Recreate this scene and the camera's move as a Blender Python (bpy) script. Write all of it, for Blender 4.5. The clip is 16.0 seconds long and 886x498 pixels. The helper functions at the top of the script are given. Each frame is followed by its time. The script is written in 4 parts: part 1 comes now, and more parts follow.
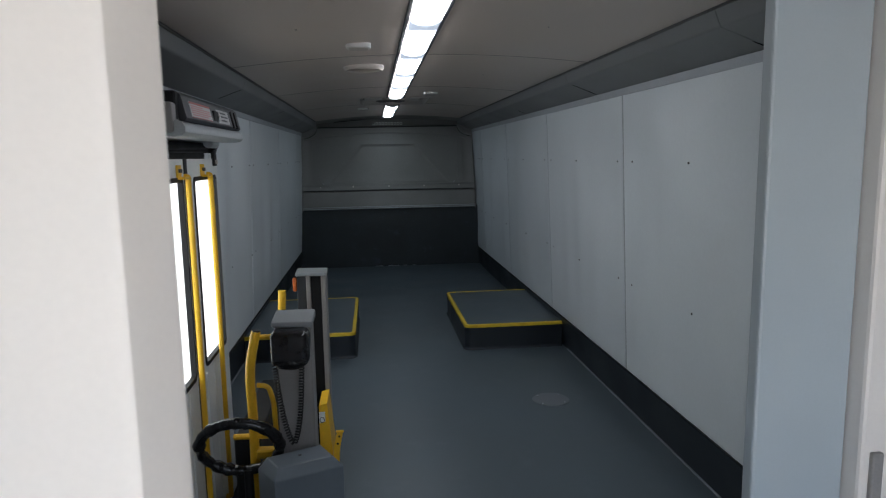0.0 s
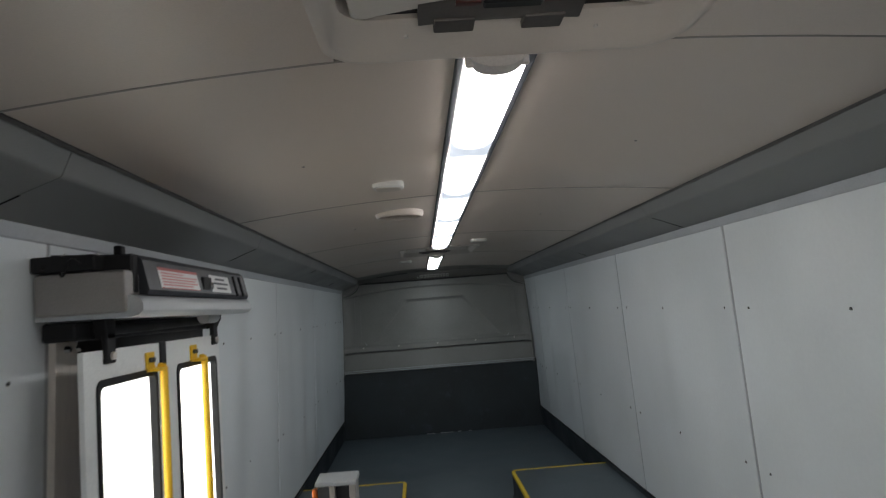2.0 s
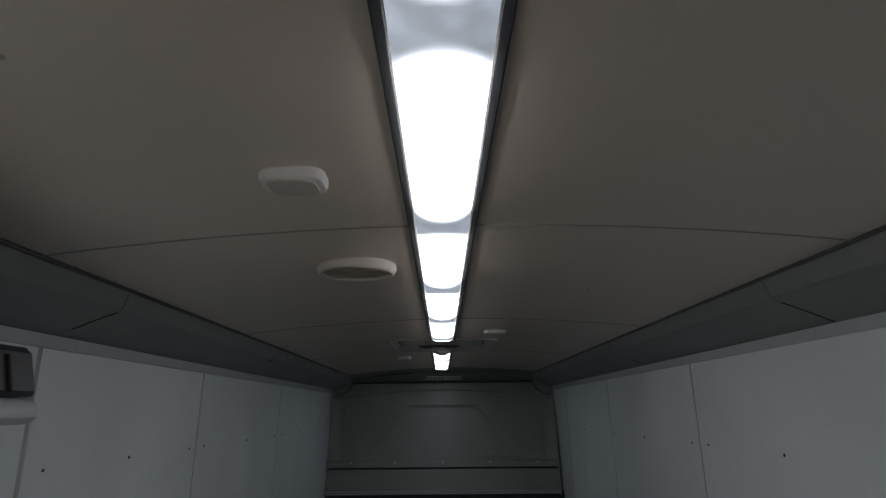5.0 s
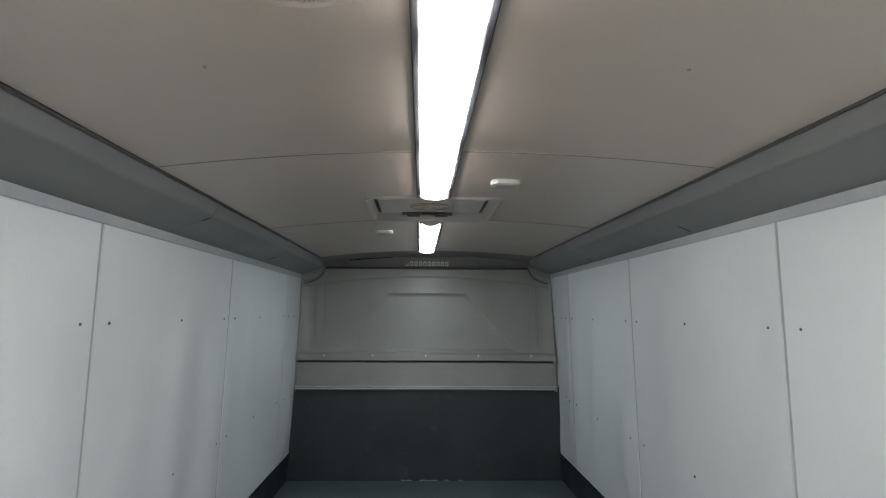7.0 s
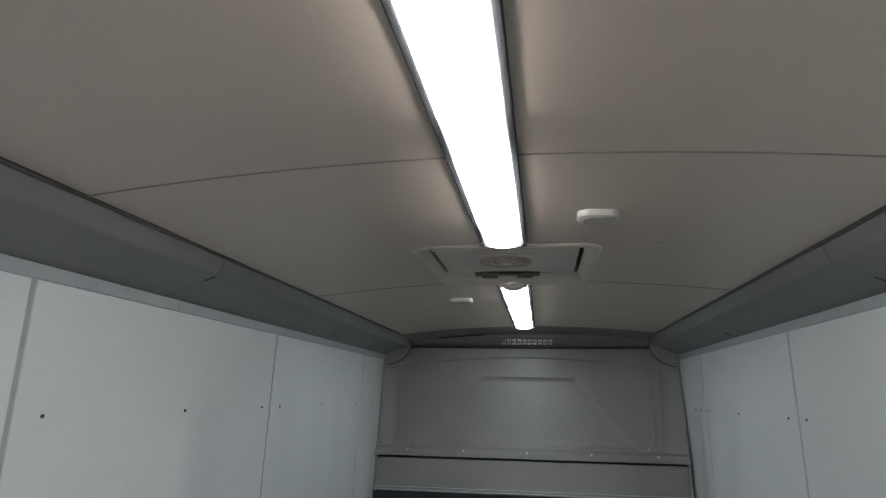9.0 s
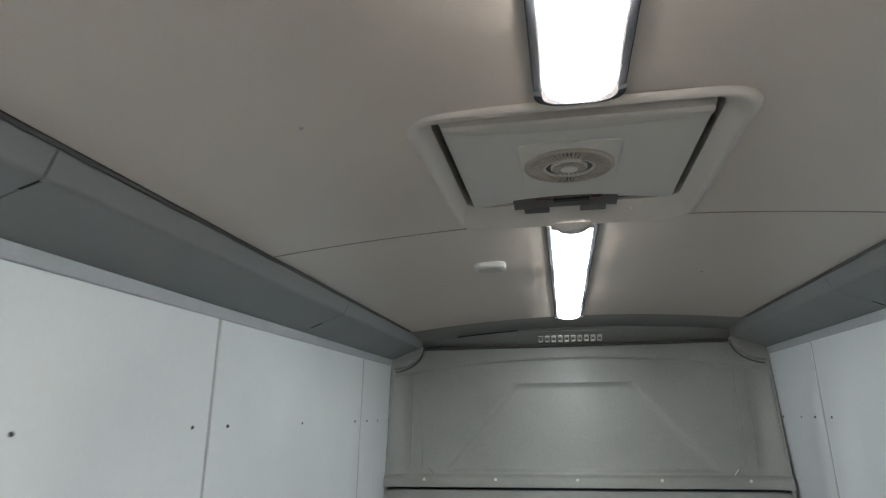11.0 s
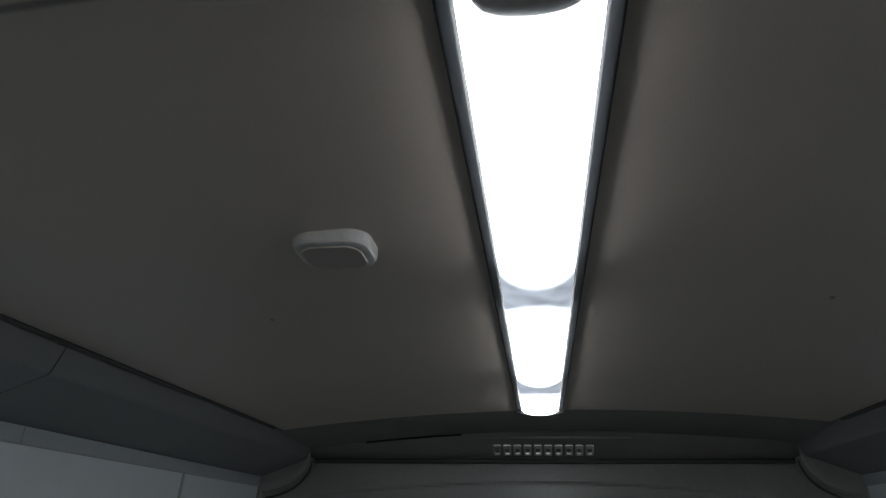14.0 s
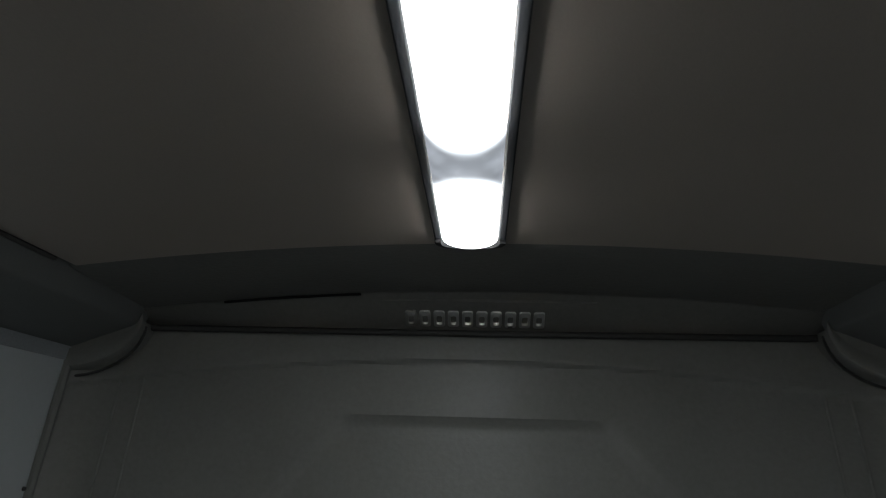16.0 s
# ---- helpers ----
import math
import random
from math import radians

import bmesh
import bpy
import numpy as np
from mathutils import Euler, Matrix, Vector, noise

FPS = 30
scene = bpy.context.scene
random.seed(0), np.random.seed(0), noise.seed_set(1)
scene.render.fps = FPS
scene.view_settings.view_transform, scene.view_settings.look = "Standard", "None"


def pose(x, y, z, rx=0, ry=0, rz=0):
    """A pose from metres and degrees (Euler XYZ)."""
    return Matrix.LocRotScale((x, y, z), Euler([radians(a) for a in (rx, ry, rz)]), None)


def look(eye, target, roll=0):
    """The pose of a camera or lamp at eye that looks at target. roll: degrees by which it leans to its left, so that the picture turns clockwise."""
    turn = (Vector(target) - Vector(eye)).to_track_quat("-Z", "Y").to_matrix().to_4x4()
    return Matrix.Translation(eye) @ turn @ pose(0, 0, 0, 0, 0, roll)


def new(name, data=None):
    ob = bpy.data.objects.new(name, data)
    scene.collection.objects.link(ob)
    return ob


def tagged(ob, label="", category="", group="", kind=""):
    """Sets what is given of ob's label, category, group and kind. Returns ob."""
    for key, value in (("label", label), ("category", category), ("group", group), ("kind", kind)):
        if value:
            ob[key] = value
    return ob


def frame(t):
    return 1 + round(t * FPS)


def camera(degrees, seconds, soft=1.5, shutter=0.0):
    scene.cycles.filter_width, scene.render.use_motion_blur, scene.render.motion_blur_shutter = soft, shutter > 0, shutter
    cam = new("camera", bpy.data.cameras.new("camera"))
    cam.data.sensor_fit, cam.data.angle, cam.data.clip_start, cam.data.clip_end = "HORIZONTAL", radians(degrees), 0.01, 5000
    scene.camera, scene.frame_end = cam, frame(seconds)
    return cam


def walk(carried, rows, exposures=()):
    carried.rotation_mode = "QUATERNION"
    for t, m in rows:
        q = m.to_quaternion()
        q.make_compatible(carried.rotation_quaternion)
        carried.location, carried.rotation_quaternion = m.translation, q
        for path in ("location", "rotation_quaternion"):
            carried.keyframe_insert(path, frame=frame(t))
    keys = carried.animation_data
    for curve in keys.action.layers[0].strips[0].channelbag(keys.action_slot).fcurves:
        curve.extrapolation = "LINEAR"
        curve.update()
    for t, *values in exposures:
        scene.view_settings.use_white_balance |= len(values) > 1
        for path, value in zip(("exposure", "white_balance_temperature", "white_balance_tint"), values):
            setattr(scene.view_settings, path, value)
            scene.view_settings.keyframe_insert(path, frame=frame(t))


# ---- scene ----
cam = camera(67.7, 16.0, soft=1.1, shutter=0.4)
PATH = [
    (0, (-0.248, -0.23, 1.534), (-0.039, 1.739, 1.253), -1.0),
    (0.5, (-0.22, -0.07, 1.516), (0.039, 1.899, 1.283), -1.4),
    (1, (-0.17, 0.144, 1.536), (-0.167, 2.144, 1.544), -1.2),
    (1.5, (-0.173, 0.258, 1.563), (-0.203, 2.257, 1.615), -1.4),
    (2, (-0.205, 0.555, 1.588), (-0.121, 2.546, 1.758), -4.3),
    (2.5, (-0.209, 0.775, 1.631), (-0.039, 2.753, 1.873), -2.9),
    (3, (-0.127, 0.998, 1.625), (0.032, 2.942, 2.066), -3.3),
    (3.5, (-0.08, 1.219, 1.664), (-0.046, 3.15, 2.182), -1.8),
    (6, (-0.011, 2.366, 1.587), (-0.002, 4.338, 1.917), 0.0),
    (6.5, (-0.05, 2.623, 1.552), (-0.044, 4.61, 1.774), 0.3),
    (7, (-0.071, 2.837, 1.531), (-0.001, 4.827, 1.719), 0.4),
    (7.5, (0.017, 3.04, 1.506), (-0.042, 5.006, 1.87), -0.4),
    (8, (0.116, 3.236, 1.575), (-0.051, 5.181, 2.01), 0.4),
    (10.5, (0.045, 4.447, 1.514), (-0.317, 6.368, 1.937), 0.1),
    (11, (-0.064, 4.758, 1.51), (-0.399, 6.669, 1.997), -0.6),
    (11.5, (-0.046, 5.05, 1.507), (-0.323, 6.953, 2.059), 0.1),
    (12, (-0.036, 5.327, 1.58), (-0.517, 7.176, 2.175), 3.1),
    (12.5, (-0.092, 5.582, 1.575), (-0.444, 7.432, 2.248), 1.7),
    (13, (-0.127, 5.882, 1.603), (-0.397, 7.729, 2.319), 3.5),
    (13.5, (-0.089, 6.077, 1.611), (-0.311, 7.924, 2.347), 1.8),
    (14, (-0.017, 6.304, 1.658), (-0.282, 8.121, 2.452), 1.1),
    (14.5, (0.0, 6.502, 1.635), (-0.324, 8.36, 2.302), 0.0),
    (15, (-0.006, 6.803, 1.66), (-0.197, 8.729, 2.165), 4.1),
    (15.5, (-0.044, 7.045, 1.616), (-0.1, 8.961, 2.188), 2.7),
    (16, (0.019, 7.235, 1.592), (-0.1, 9.139, 2.194), 1.8),
]
BASE, TINT = 4.05, 12.5
# seconds, stops over the base, white balance
EXPOSURES = [(0.0, -1.43, 5960), (0.5, -1.15, 5950), (1.0, -0.95, 6580), (1.5, -0.90, 6650), (2.0, -1.05, 6450), (2.5, -1.05, 6500), (3.0, -1.30, 6610), (3.5, -2.20, 6590),
             (6.0, -1.90, 6200), (6.5, -0.70, 6570), (7.0, 0.00, 6600), (7.5, 0.35, 6660), (8.0, -0.20, 6650), (10.5, -0.10, 6660), (11.0, 0.60, 6710), (11.5, 1.23, 6690),
             (12.0, 1.65, 6770), (12.5, 1.45, 6700), (13.0, 0.70, 6650), (13.5, -0.37, 6730), (14.0, -1.20, 6380), (14.5, -1.82, 6250), (15.0, -2.02, 6100), (15.5, -1.82, 6480),
             (16.0, -1.50, 6680)]
walk(cam, [(t, look(eye, target, roll)) for t, eye, target, roll in PATH], [(t, BASE + e, k, TINT) for t, e, k in EXPOSURES])

SKY, SUN, LAMP, DAY, FRONT = 0.15, 1.2, 1.46, 0.42, 2.3


# ---------- world and sun (daylight outside the parked vehicle) ----------
world = bpy.data.worlds.new("sky_world")
scene.world = world
world.use_nodes = True
wn = world.node_tree.nodes
wl = world.node_tree.links
sky = wn.new("ShaderNodeTexSky")
sky.sky_type = 'NISHITA'
sky.sun_disc = False
sky.sun_elevation = radians(50)
sky.sun_rotation = radians(53)
sky.air_density = 1.0
sky.dust_density = 10.0
sky.ozone_density = 0.3
wn["Background"].inputs["Strength"].default_value = SKY
wl.new(sky.outputs["Color"], wn["Background"].inputs["Color"])

sun_data = bpy.data.lights.new("sun", 'SUN')
sun_data.energy = SUN
sun_data.angle = radians(12)
sun_data.color = (1.0, 0.96, 0.9)
sun = new("sun", sun_data)
sun.matrix_world = look((20, 15, 30), (0, 0, 0))


# ---------- materials ----------
def material(name, color, rough=0.5, metal=0.0, vary=0.12, scale=6.0, fine=180.0, grain=0.06,
             bump=0.05, spec=0.5, stain=None, coat=0.0, stretch=(1, 1, 1)):
    """A painted or moulded surface: a base colour with broad and fine variation, uneven gloss and fine relief."""
    m = bpy.data.materials.new(name)
    m.use_nodes = True
    n, l = m.node_tree.nodes, m.node_tree.links
    b = n["Principled BSDF"]
    tc = n.new("ShaderNodeTexCoord")
    mp = n.new("ShaderNodeMapping")
    mp.inputs["Scale"].default_value = stretch
    l.new(tc.outputs["Object"], mp.inputs["Vector"])
    broad = n.new("ShaderNodeTexNoise")
    broad.inputs["Scale"].default_value = scale
    broad.inputs["Detail"].default_value = 4
    small = n.new("ShaderNodeTexNoise")
    small.inputs["Scale"].default_value = fine
    small.inputs["Detail"].default_value = 3
    for t in (broad, small):
        l.new(mp.outputs["Vector"], t.inputs["Vector"])
    ramp = n.new("ShaderNodeMapRange")
    ramp.inputs[1].default_value, ramp.inputs[2].default_value = 0.3, 0.7
    ramp.inputs[3].default_value, ramp.inputs[4].default_value = 1 - vary, 1 + vary
    l.new(broad.outputs["Fac"], ramp.inputs[0])
    ramp2 = n.new("ShaderNodeMapRange")
    ramp2.inputs[1].default_value, ramp2.inputs[2].default_value = 0.3, 0.7
    ramp2.inputs[3].default_value, ramp2.inputs[4].default_value = 1 - grain, 1 + grain
    l.new(small.outputs["Fac"], ramp2.inputs[0])
    mul = n.new("ShaderNodeMath")
    mul.operation = 'MULTIPLY'
    l.new(ramp.outputs[0], mul.inputs[0])
    l.new(ramp2.outputs[0], mul.inputs[1])
    sc = n.new("ShaderNodeVectorMath")
    sc.operation = 'SCALE'
    sc.inputs[0].default_value = color
    l.new(mul.outputs[0], sc.inputs["Scale"])
    out = sc.outputs["Vector"]
    if stain:
        sn = n.new("ShaderNodeTexNoise")
        sn.inputs["Scale"].default_value = stain[1]
        sn.inputs["Detail"].default_value = 8
        sn.inputs["Roughness"].default_value = 0.7
        l.new(tc.outputs["Object"], sn.inputs["Vector"])
        sr = n.new("ShaderNodeMapRange")
        sr.inputs[1].default_value, sr.inputs[2].default_value = 0.56, 0.72
        sr.inputs[3].default_value, sr.inputs[4].default_value = 0.0, stain[2]
        l.new(sn.outputs["Fac"], sr.inputs[0])
        mx = n.new("ShaderNodeMix")
        mx.data_type = 'RGBA'
        l.new(sr.outputs[0], mx.inputs[0])
        l.new(out, mx.inputs[6])
        mx.inputs[7].default_value = (*stain[0], 1)
        out = mx.outputs[2]
    l.new(out, b.inputs["Base Color"])
    rr = n.new("ShaderNodeMapRange")
    rr.inputs[1].default_value, rr.inputs[2].default_value = 0.3, 0.7
    rr.inputs[3].default_value, rr.inputs[4].default_value = max(0.03, rough - 0.08), min(1, rough + 0.08)
    l.new(broad.outputs["Fac"], rr.inputs[0])
    l.new(rr.outputs[0], b.inputs["Roughness"])
    b.inputs["Metallic"].default_value = metal
    b.inputs["Specular IOR Level"].default_value = spec
    b.inputs["Coat Weight"].default_value = coat
    if bump:
        bp = n.new("ShaderNodeBump")
        bp.inputs["Strength"].default_value = bump
        bp.inputs["Distance"].default_value = 0.002
        l.new(small.outputs["Fac"], bp.inputs["Height"])
        l.new(bp.outputs["Normal"], b.inputs["Normal"])
    return m


def glow(name, color, strength):
    m = bpy.data.materials.new(name)
    m.use_nodes = True
    b = m.node_tree.nodes["Principled BSDF"]
    b.inputs["Base Color"].default_value = (0.8, 0.8, 0.8, 1)
    b.inputs["Roughness"].default_value = 0.35
    b.inputs["Emission Color"].default_value = (*color, 1)
    b.inputs["Emission Strength"].default_value = strength
    return m


def glass(name):
    m = bpy.data.materials.new(name)
    m.use_nodes = True
    n, l = m.node_tree.nodes, m.node_tree.links
    tr = n.new("ShaderNodeBsdfTransparent")
    tr.inputs["Color"].default_value = (0.93, 0.96, 0.95, 1)
    gl = n.new("ShaderNodeBsdfGlossy")
    gl.inputs["Roughness"].default_value = 0.02
    mx = n.new("ShaderNodeMixShader")
    mx.inputs[0].default_value = 0.05
    l.new(tr.outputs[0], mx.inputs[1])
    l.new(gl.outputs[0], mx.inputs[2])
    l.new(mx.outputs[0], n["Material Output"].inputs["Surface"])
    return m


M_PANEL = material("white_wall_sheet", (0.710, 0.752, 0.770), 0.375, spec=0.8, vary=0.04, scale=1.6, fine=60, grain=0.015, bump=0.02)
M_JOINT = material("grey_joint_filler", (0.25, 0.26, 0.27), 0.7)
M_FILL = material("pale_grey_joint_strip", (0.39, 0.405, 0.415), 0.55, vary=0.10, scale=5, stain=((0.18, 0.19, 0.20), 9.0, 0.6))
M_SEAM = material("dark_joint", (0.13, 0.14, 0.15), 0.7)
M_CEIL = material("warm_grey_ceiling_laminate", (0.555, 0.470, 0.407), 0.39, spec=0.9, vary=0.05, scale=1.8, fine=320, grain=0.04, bump=0.10)
M_COVE = material("grey_cove_laminate", (0.205, 0.208, 0.208), 0.5, vary=0.06, scale=2.5, fine=300, grain=0.05, bump=0.10)
M_TRIM = material("light_grey_trim", (0.40, 0.425, 0.45), 0.4, vary=0.06)
M_FLOOR = material("blue_grey_floor_vinyl", (0.082, 0.106, 0.122), 0.45, vary=0.14, scale=1.6, fine=420, grain=0.22, bump=0.12,
                   stain=((0.15, 0.17, 0.19), 5.0, 0.3))
M_KICK = material("black_vinyl_upstand", (0.016, 0.021, 0.027), 0.42, vary=0.15, scale=3, fine=420, grain=0.2, bump=0.12)
M_BLACKWALL = material("black_vinyl_wall", (0.026, 0.036, 0.041), 0.5, vary=0.2, scale=2.5, fine=420, grain=0.3, bump=0.2,
                       stain=((0.055, 0.068, 0.085), 7.0, 0.9))
M_REAR = material("grey_fibreglass", (0.242, 0.242, 0.230), 0.40, vary=0.09, scale=2.0, fine=70, grain=0.05, bump=0.45)
M_YELLOW = material("yellow_paint", (0.80, 0.47, 0.018), 0.38, vary=0.08, scale=12, stain=((0.45, 0.30, 0.04), 22, 0.4))
M_YTRIM = material("yellow_edge_trim", (0.72, 0.50, 0.02), 0.5, vary=0.12, scale=9, stain=((0.25, 0.19, 0.05), 16, 0.5))
M_PACK = material("blue_grey_powder_coat", (0.150, 0.172, 0.195), 0.38, vary=0.06, scale=8, fine=400, grain=0.06, bump=0.08)
M_LGREY = material("light_grey_plastic", (0.40, 0.425, 0.44), 0.42, vary=0.06, scale=8)
M_CAPGREY = material("grey_cap_plastic", (0.27, 0.285, 0.295), 0.42, vary=0.06, scale=8)
M_DGREY = material("dark_grey_plastic", (0.032, 0.035, 0.041), 0.45, vary=0.1, scale=9, fine=400, bump=0.1)
M_BLACK = material("black_rubber", (0.010, 0.010, 0.011), 0.6, vary=0.2, spec=0.3)
M_WRAP = material("crinkled_black_wrap", (0.015, 0.015, 0.016), 0.18, vary=0.3, scale=30, fine=90, bump=0.6)
M_WHITE = material("white_plastic", (0.60, 0.585, 0.555), 0.42, vary=0.05)
M_HATCH = material("cream_hatch_plastic", (0.53, 0.475, 0.425), 0.4, vary=0.05, scale=4, grain=0.015, bump=0.02)
M_LID = material("pale_grey_lid_plastic", (0.56, 0.52, 0.475), 0.42, vary=0.04, scale=4, grain=0.012, bump=0.015)
M_BEAD = material("grey_sealant_bead", (0.20, 0.22, 0.24), 0.5, vary=0.25, scale=4)
M_DBEAD = material("dark_sealant", (0.085, 0.08, 0.076), 0.6)
M_SEAL_SHADE = material("black_grey_rubber_and_shade", (0.040, 0.040, 0.039), 0.55)
M_CJOINT = material("brown_grey_joint_sealant", (0.27, 0.245, 0.22), 0.6)
# darker than the cover's rim: shade of the downward face is in the colour
M_FACE_SHADED = material("shaded_cover_plastic", (0.47, 0.42, 0.37), 0.45, vary=0.05)
M_VANE = material("beige_vane_plastic", (0.37, 0.318, 0.268), 0.5)
M_RIB = material("brown_grille_plastic", (0.40, 0.345, 0.285), 0.5)
M_STEEL = material("warm_grey_steel_paint", (0.27, 0.255, 0.245), 0.42, vary=0.08, scale=7)
M_HANDLE = material("brown_black_plastic", (0.080, 0.070, 0.064), 0.45)
M_DOOR = material("white_door_paint", (0.80, 0.82, 0.81), 0.375, spec=0.8, vary=0.05, scale=3, stain=((0.5, 0.52, 0.53), 5, 0.4))
M_JAMB = material("white_partition_paint", (0.82, 0.775, 0.725), 0.4, vary=0.03, scale=3, grain=0.012, bump=0.02)
M_PART = material("pale_grey_partition_laminate", (0.41, 0.465, 0.495), 0.45, vary=0.04, scale=3, grain=0.012, bump=0.02)
M_ALU = material("brushed_aluminium", (0.66, 0.62, 0.57), 0.42, metal=0.2, vary=0.08, scale=20, fine=300, stretch=(1, 1, 0.05))
M_BADGE = material("satin_badge_metal", (0.62, 0.62, 0.60), 0.32, metal=0.6, vary=0.03)
M_CHROME = material("chrome", (0.75, 0.75, 0.75), 0.12, metal=1.0, vary=0.03)
M_RAIL = material("dark_lamp_rail", (0.035, 0.037, 0.041), 0.55, metal=0.0, spec=0.3, vary=0.05)
M_CAP = material("grey_lamp_cap", (0.50, 0.475, 0.45), 0.45)
M_ORANGE = material("orange_reflector", (0.55, 0.13, 0.03), 0.18)
M_RED = material("red_print", (0.40, 0.06, 0.06), 0.4)
M_PINK = material("faded_red_print", (0.55, 0.22, 0.22), 0.4)
M_DRED = material("dark_red_plastic", (0.055, 0.012, 0.010), 0.4)
M_PAPER = material("white_sticker", (0.86, 0.86, 0.85), 0.18, vary=0.03)
M_GROUND = material("grey_asphalt_yard", (0.17, 0.165, 0.16), 0.8, vary=0.1, scale=0.6)
M_DARKMETAL = material("blackened_screw", (0.10, 0.10, 0.10), 0.4, metal=0.8)
M_DISC = material("grey_cover_plate", (0.145, 0.16, 0.172), 0.4, vary=0.1, scale=20)
M_GLASS = glass("window_glass")
M_HEAD = material("dark_grey_header", (0.210, 0.205, 0.193), 0.37, vary=0.07, scale=2.0, fine=70, grain=0.05, bump=0.5)
M_DAY = glow("window_glow_sheet", (1.0, 0.96, 0.90), DAY)


def tube_glow(name, lit, strength, axis_at, drift, half, first, period):
    """A translucent diffuser lit by a row of tubes: bright along each tube, dim between their rounded ends."""
    m = bpy.data.materials.new(name)
    m.use_nodes = True
    n, l = m.node_tree.nodes, m.node_tree.links
    b = n["Principled BSDF"]
    b.inputs["Base Color"].default_value = (0.8, 0.8, 0.8, 1)
    b.inputs["Roughness"].default_value = 0.35

    def math_node(op, x, y=None, z=None, clamp=False):
        k = n.new("ShaderNodeMath")
        k.operation, k.use_clamp = op, clamp
        for i, v in enumerate((x, y, z)):
            if v is None:
                continue
            if isinstance(v, (int, float)):
                k.inputs[i].default_value = v
            else:
                l.new(v, k.inputs[i])
        return k.outputs[0]
    tc = n.new("ShaderNodeTexCoord")
    xyz = n.new("ShaderNodeSeparateXYZ")
    l.new(tc.outputs["Object"], xyz.inputs[0])
    x, y = xyz.outputs[0], xyz.outputs[1]
    across = math_node('DIVIDE', math_node('SUBTRACT', x, math_node('ADD', math_node('MULTIPLY', y, drift), axis_at)), half)
    off = math_node('ABSOLUTE', math_node('WRAP', math_node('SUBTRACT', y, first), period / 2, -period / 2))
    round_off = math_node('MULTIPLY', math_node('POWER', math_node('ABSOLUTE', across), 2.4), 0.050)
    e = math_node('DIVIDE', math_node('SUBTRACT', math_node('SUBTRACT', off, 0.024), round_off), 0.055, clamp=True)
    k = math_node('POWER', e, 2.6)
    mx = n.new("ShaderNodeMix")
    mx.data_type = 'RGBA'
    l.new(e, mx.inputs[0])
    mx.inputs[6].default_value = (0.78, 0.88, 1.0, 1)
    mx.inputs[7].default_value = (*lit, 1)
    l.new(mx.outputs[2], b.inputs["Emission Color"])
    uneven = n.new("ShaderNodeTexNoise")
    uneven.inputs["Scale"].default_value = 22
    l.new(tc.outputs["Object"], uneven.inputs["Vector"])
    dim = math_node('MULTIPLY', math_node('ADD', uneven.outputs["Fac"], 0.25), strength * 0.085)
    l.new(math_node('ADD', math_node('MULTIPLY', k, strength), dim), b.inputs["Emission Strength"])
    return m


M_BRIGHT = tube_glow("lit_diffuser", (0.965, 0.985, 0.985), LAMP, -0.0259, 0.003, 0.0612, 4.105, 0.80)
M_COOL = tube_glow("cool_lit_diffuser", (0.86, 0.955, 0.985), LAMP * 0.75, -0.0172, 0.001, 0.0612, 7.405, 0.803)


# ---------- mesh helpers ----------
def mesh_of(bm, name, mat, smooth=False):
    me = bpy.data.meshes.new(name)
    bmesh.ops.recalc_face_normals(bm, faces=bm.faces)
    bm.to_mesh(me)
    bm.free()
    me.materials.append(mat)
    if smooth:
        for p in me.polygons:
            p.use_smooth = True
        me.set_sharp_from_angle(angle=radians(40))
    return me


def part(name, bm, mat, parent=None, label="", smooth=False):
    """One bmesh, in world metres, as one mesh object under a thing or under a part."""
    ob = new(name, mesh_of(bm, name, mat, smooth))
    if parent is not None:
        bpy.context.view_layer.update()
        ob.parent = parent
        ob.matrix_parent_inverse = parent.matrix_world.inverted()
    if smooth and len(ob.data.polygons) < 4000:
        wnm = ob.modifiers.new("weighted_normals", 'WEIGHTED_NORMAL')
        wnm.keep_sharp = True
    if label:
        tagged(ob, label)
    return ob


def thing(name, at, label, category, group="", kind=""):
    ob = new(name)
    ob.empty_display_size = 0.05
    ob.matrix_basis = pose(*at)
    return tagged(ob, label, category, group, kind)


def box(x0, x1, y0, y1, z0, z1, r=0.0, seg=2, bm=None):
    bm2 = bmesh.new()
    bmesh.ops.create_cube(bm2, size=1)
    bmesh.ops.scale(bm2, vec=(x1 - x0, y1 - y0, z1 - z0), verts=bm2.verts)
    bmesh.ops.translate(bm2, vec=((x0 + x1) / 2, (y0 + y1) / 2, (z0 + z1) / 2), verts=bm2.verts)
    if r > 0:
        bmesh.ops.bevel(bm2, geom=bm2.edges[:], offset=r, segments=seg, profile=0.5, affect='EDGES')
    return merge(bm, bm2)


def merge(bm, other):
    if bm is None:
        return other
    me = bpy.data.meshes.new("tmp")
    other.to_mesh(me)
    other.free()
    bm.from_mesh(me)
    bpy.data.meshes.remove(me)
    return bm


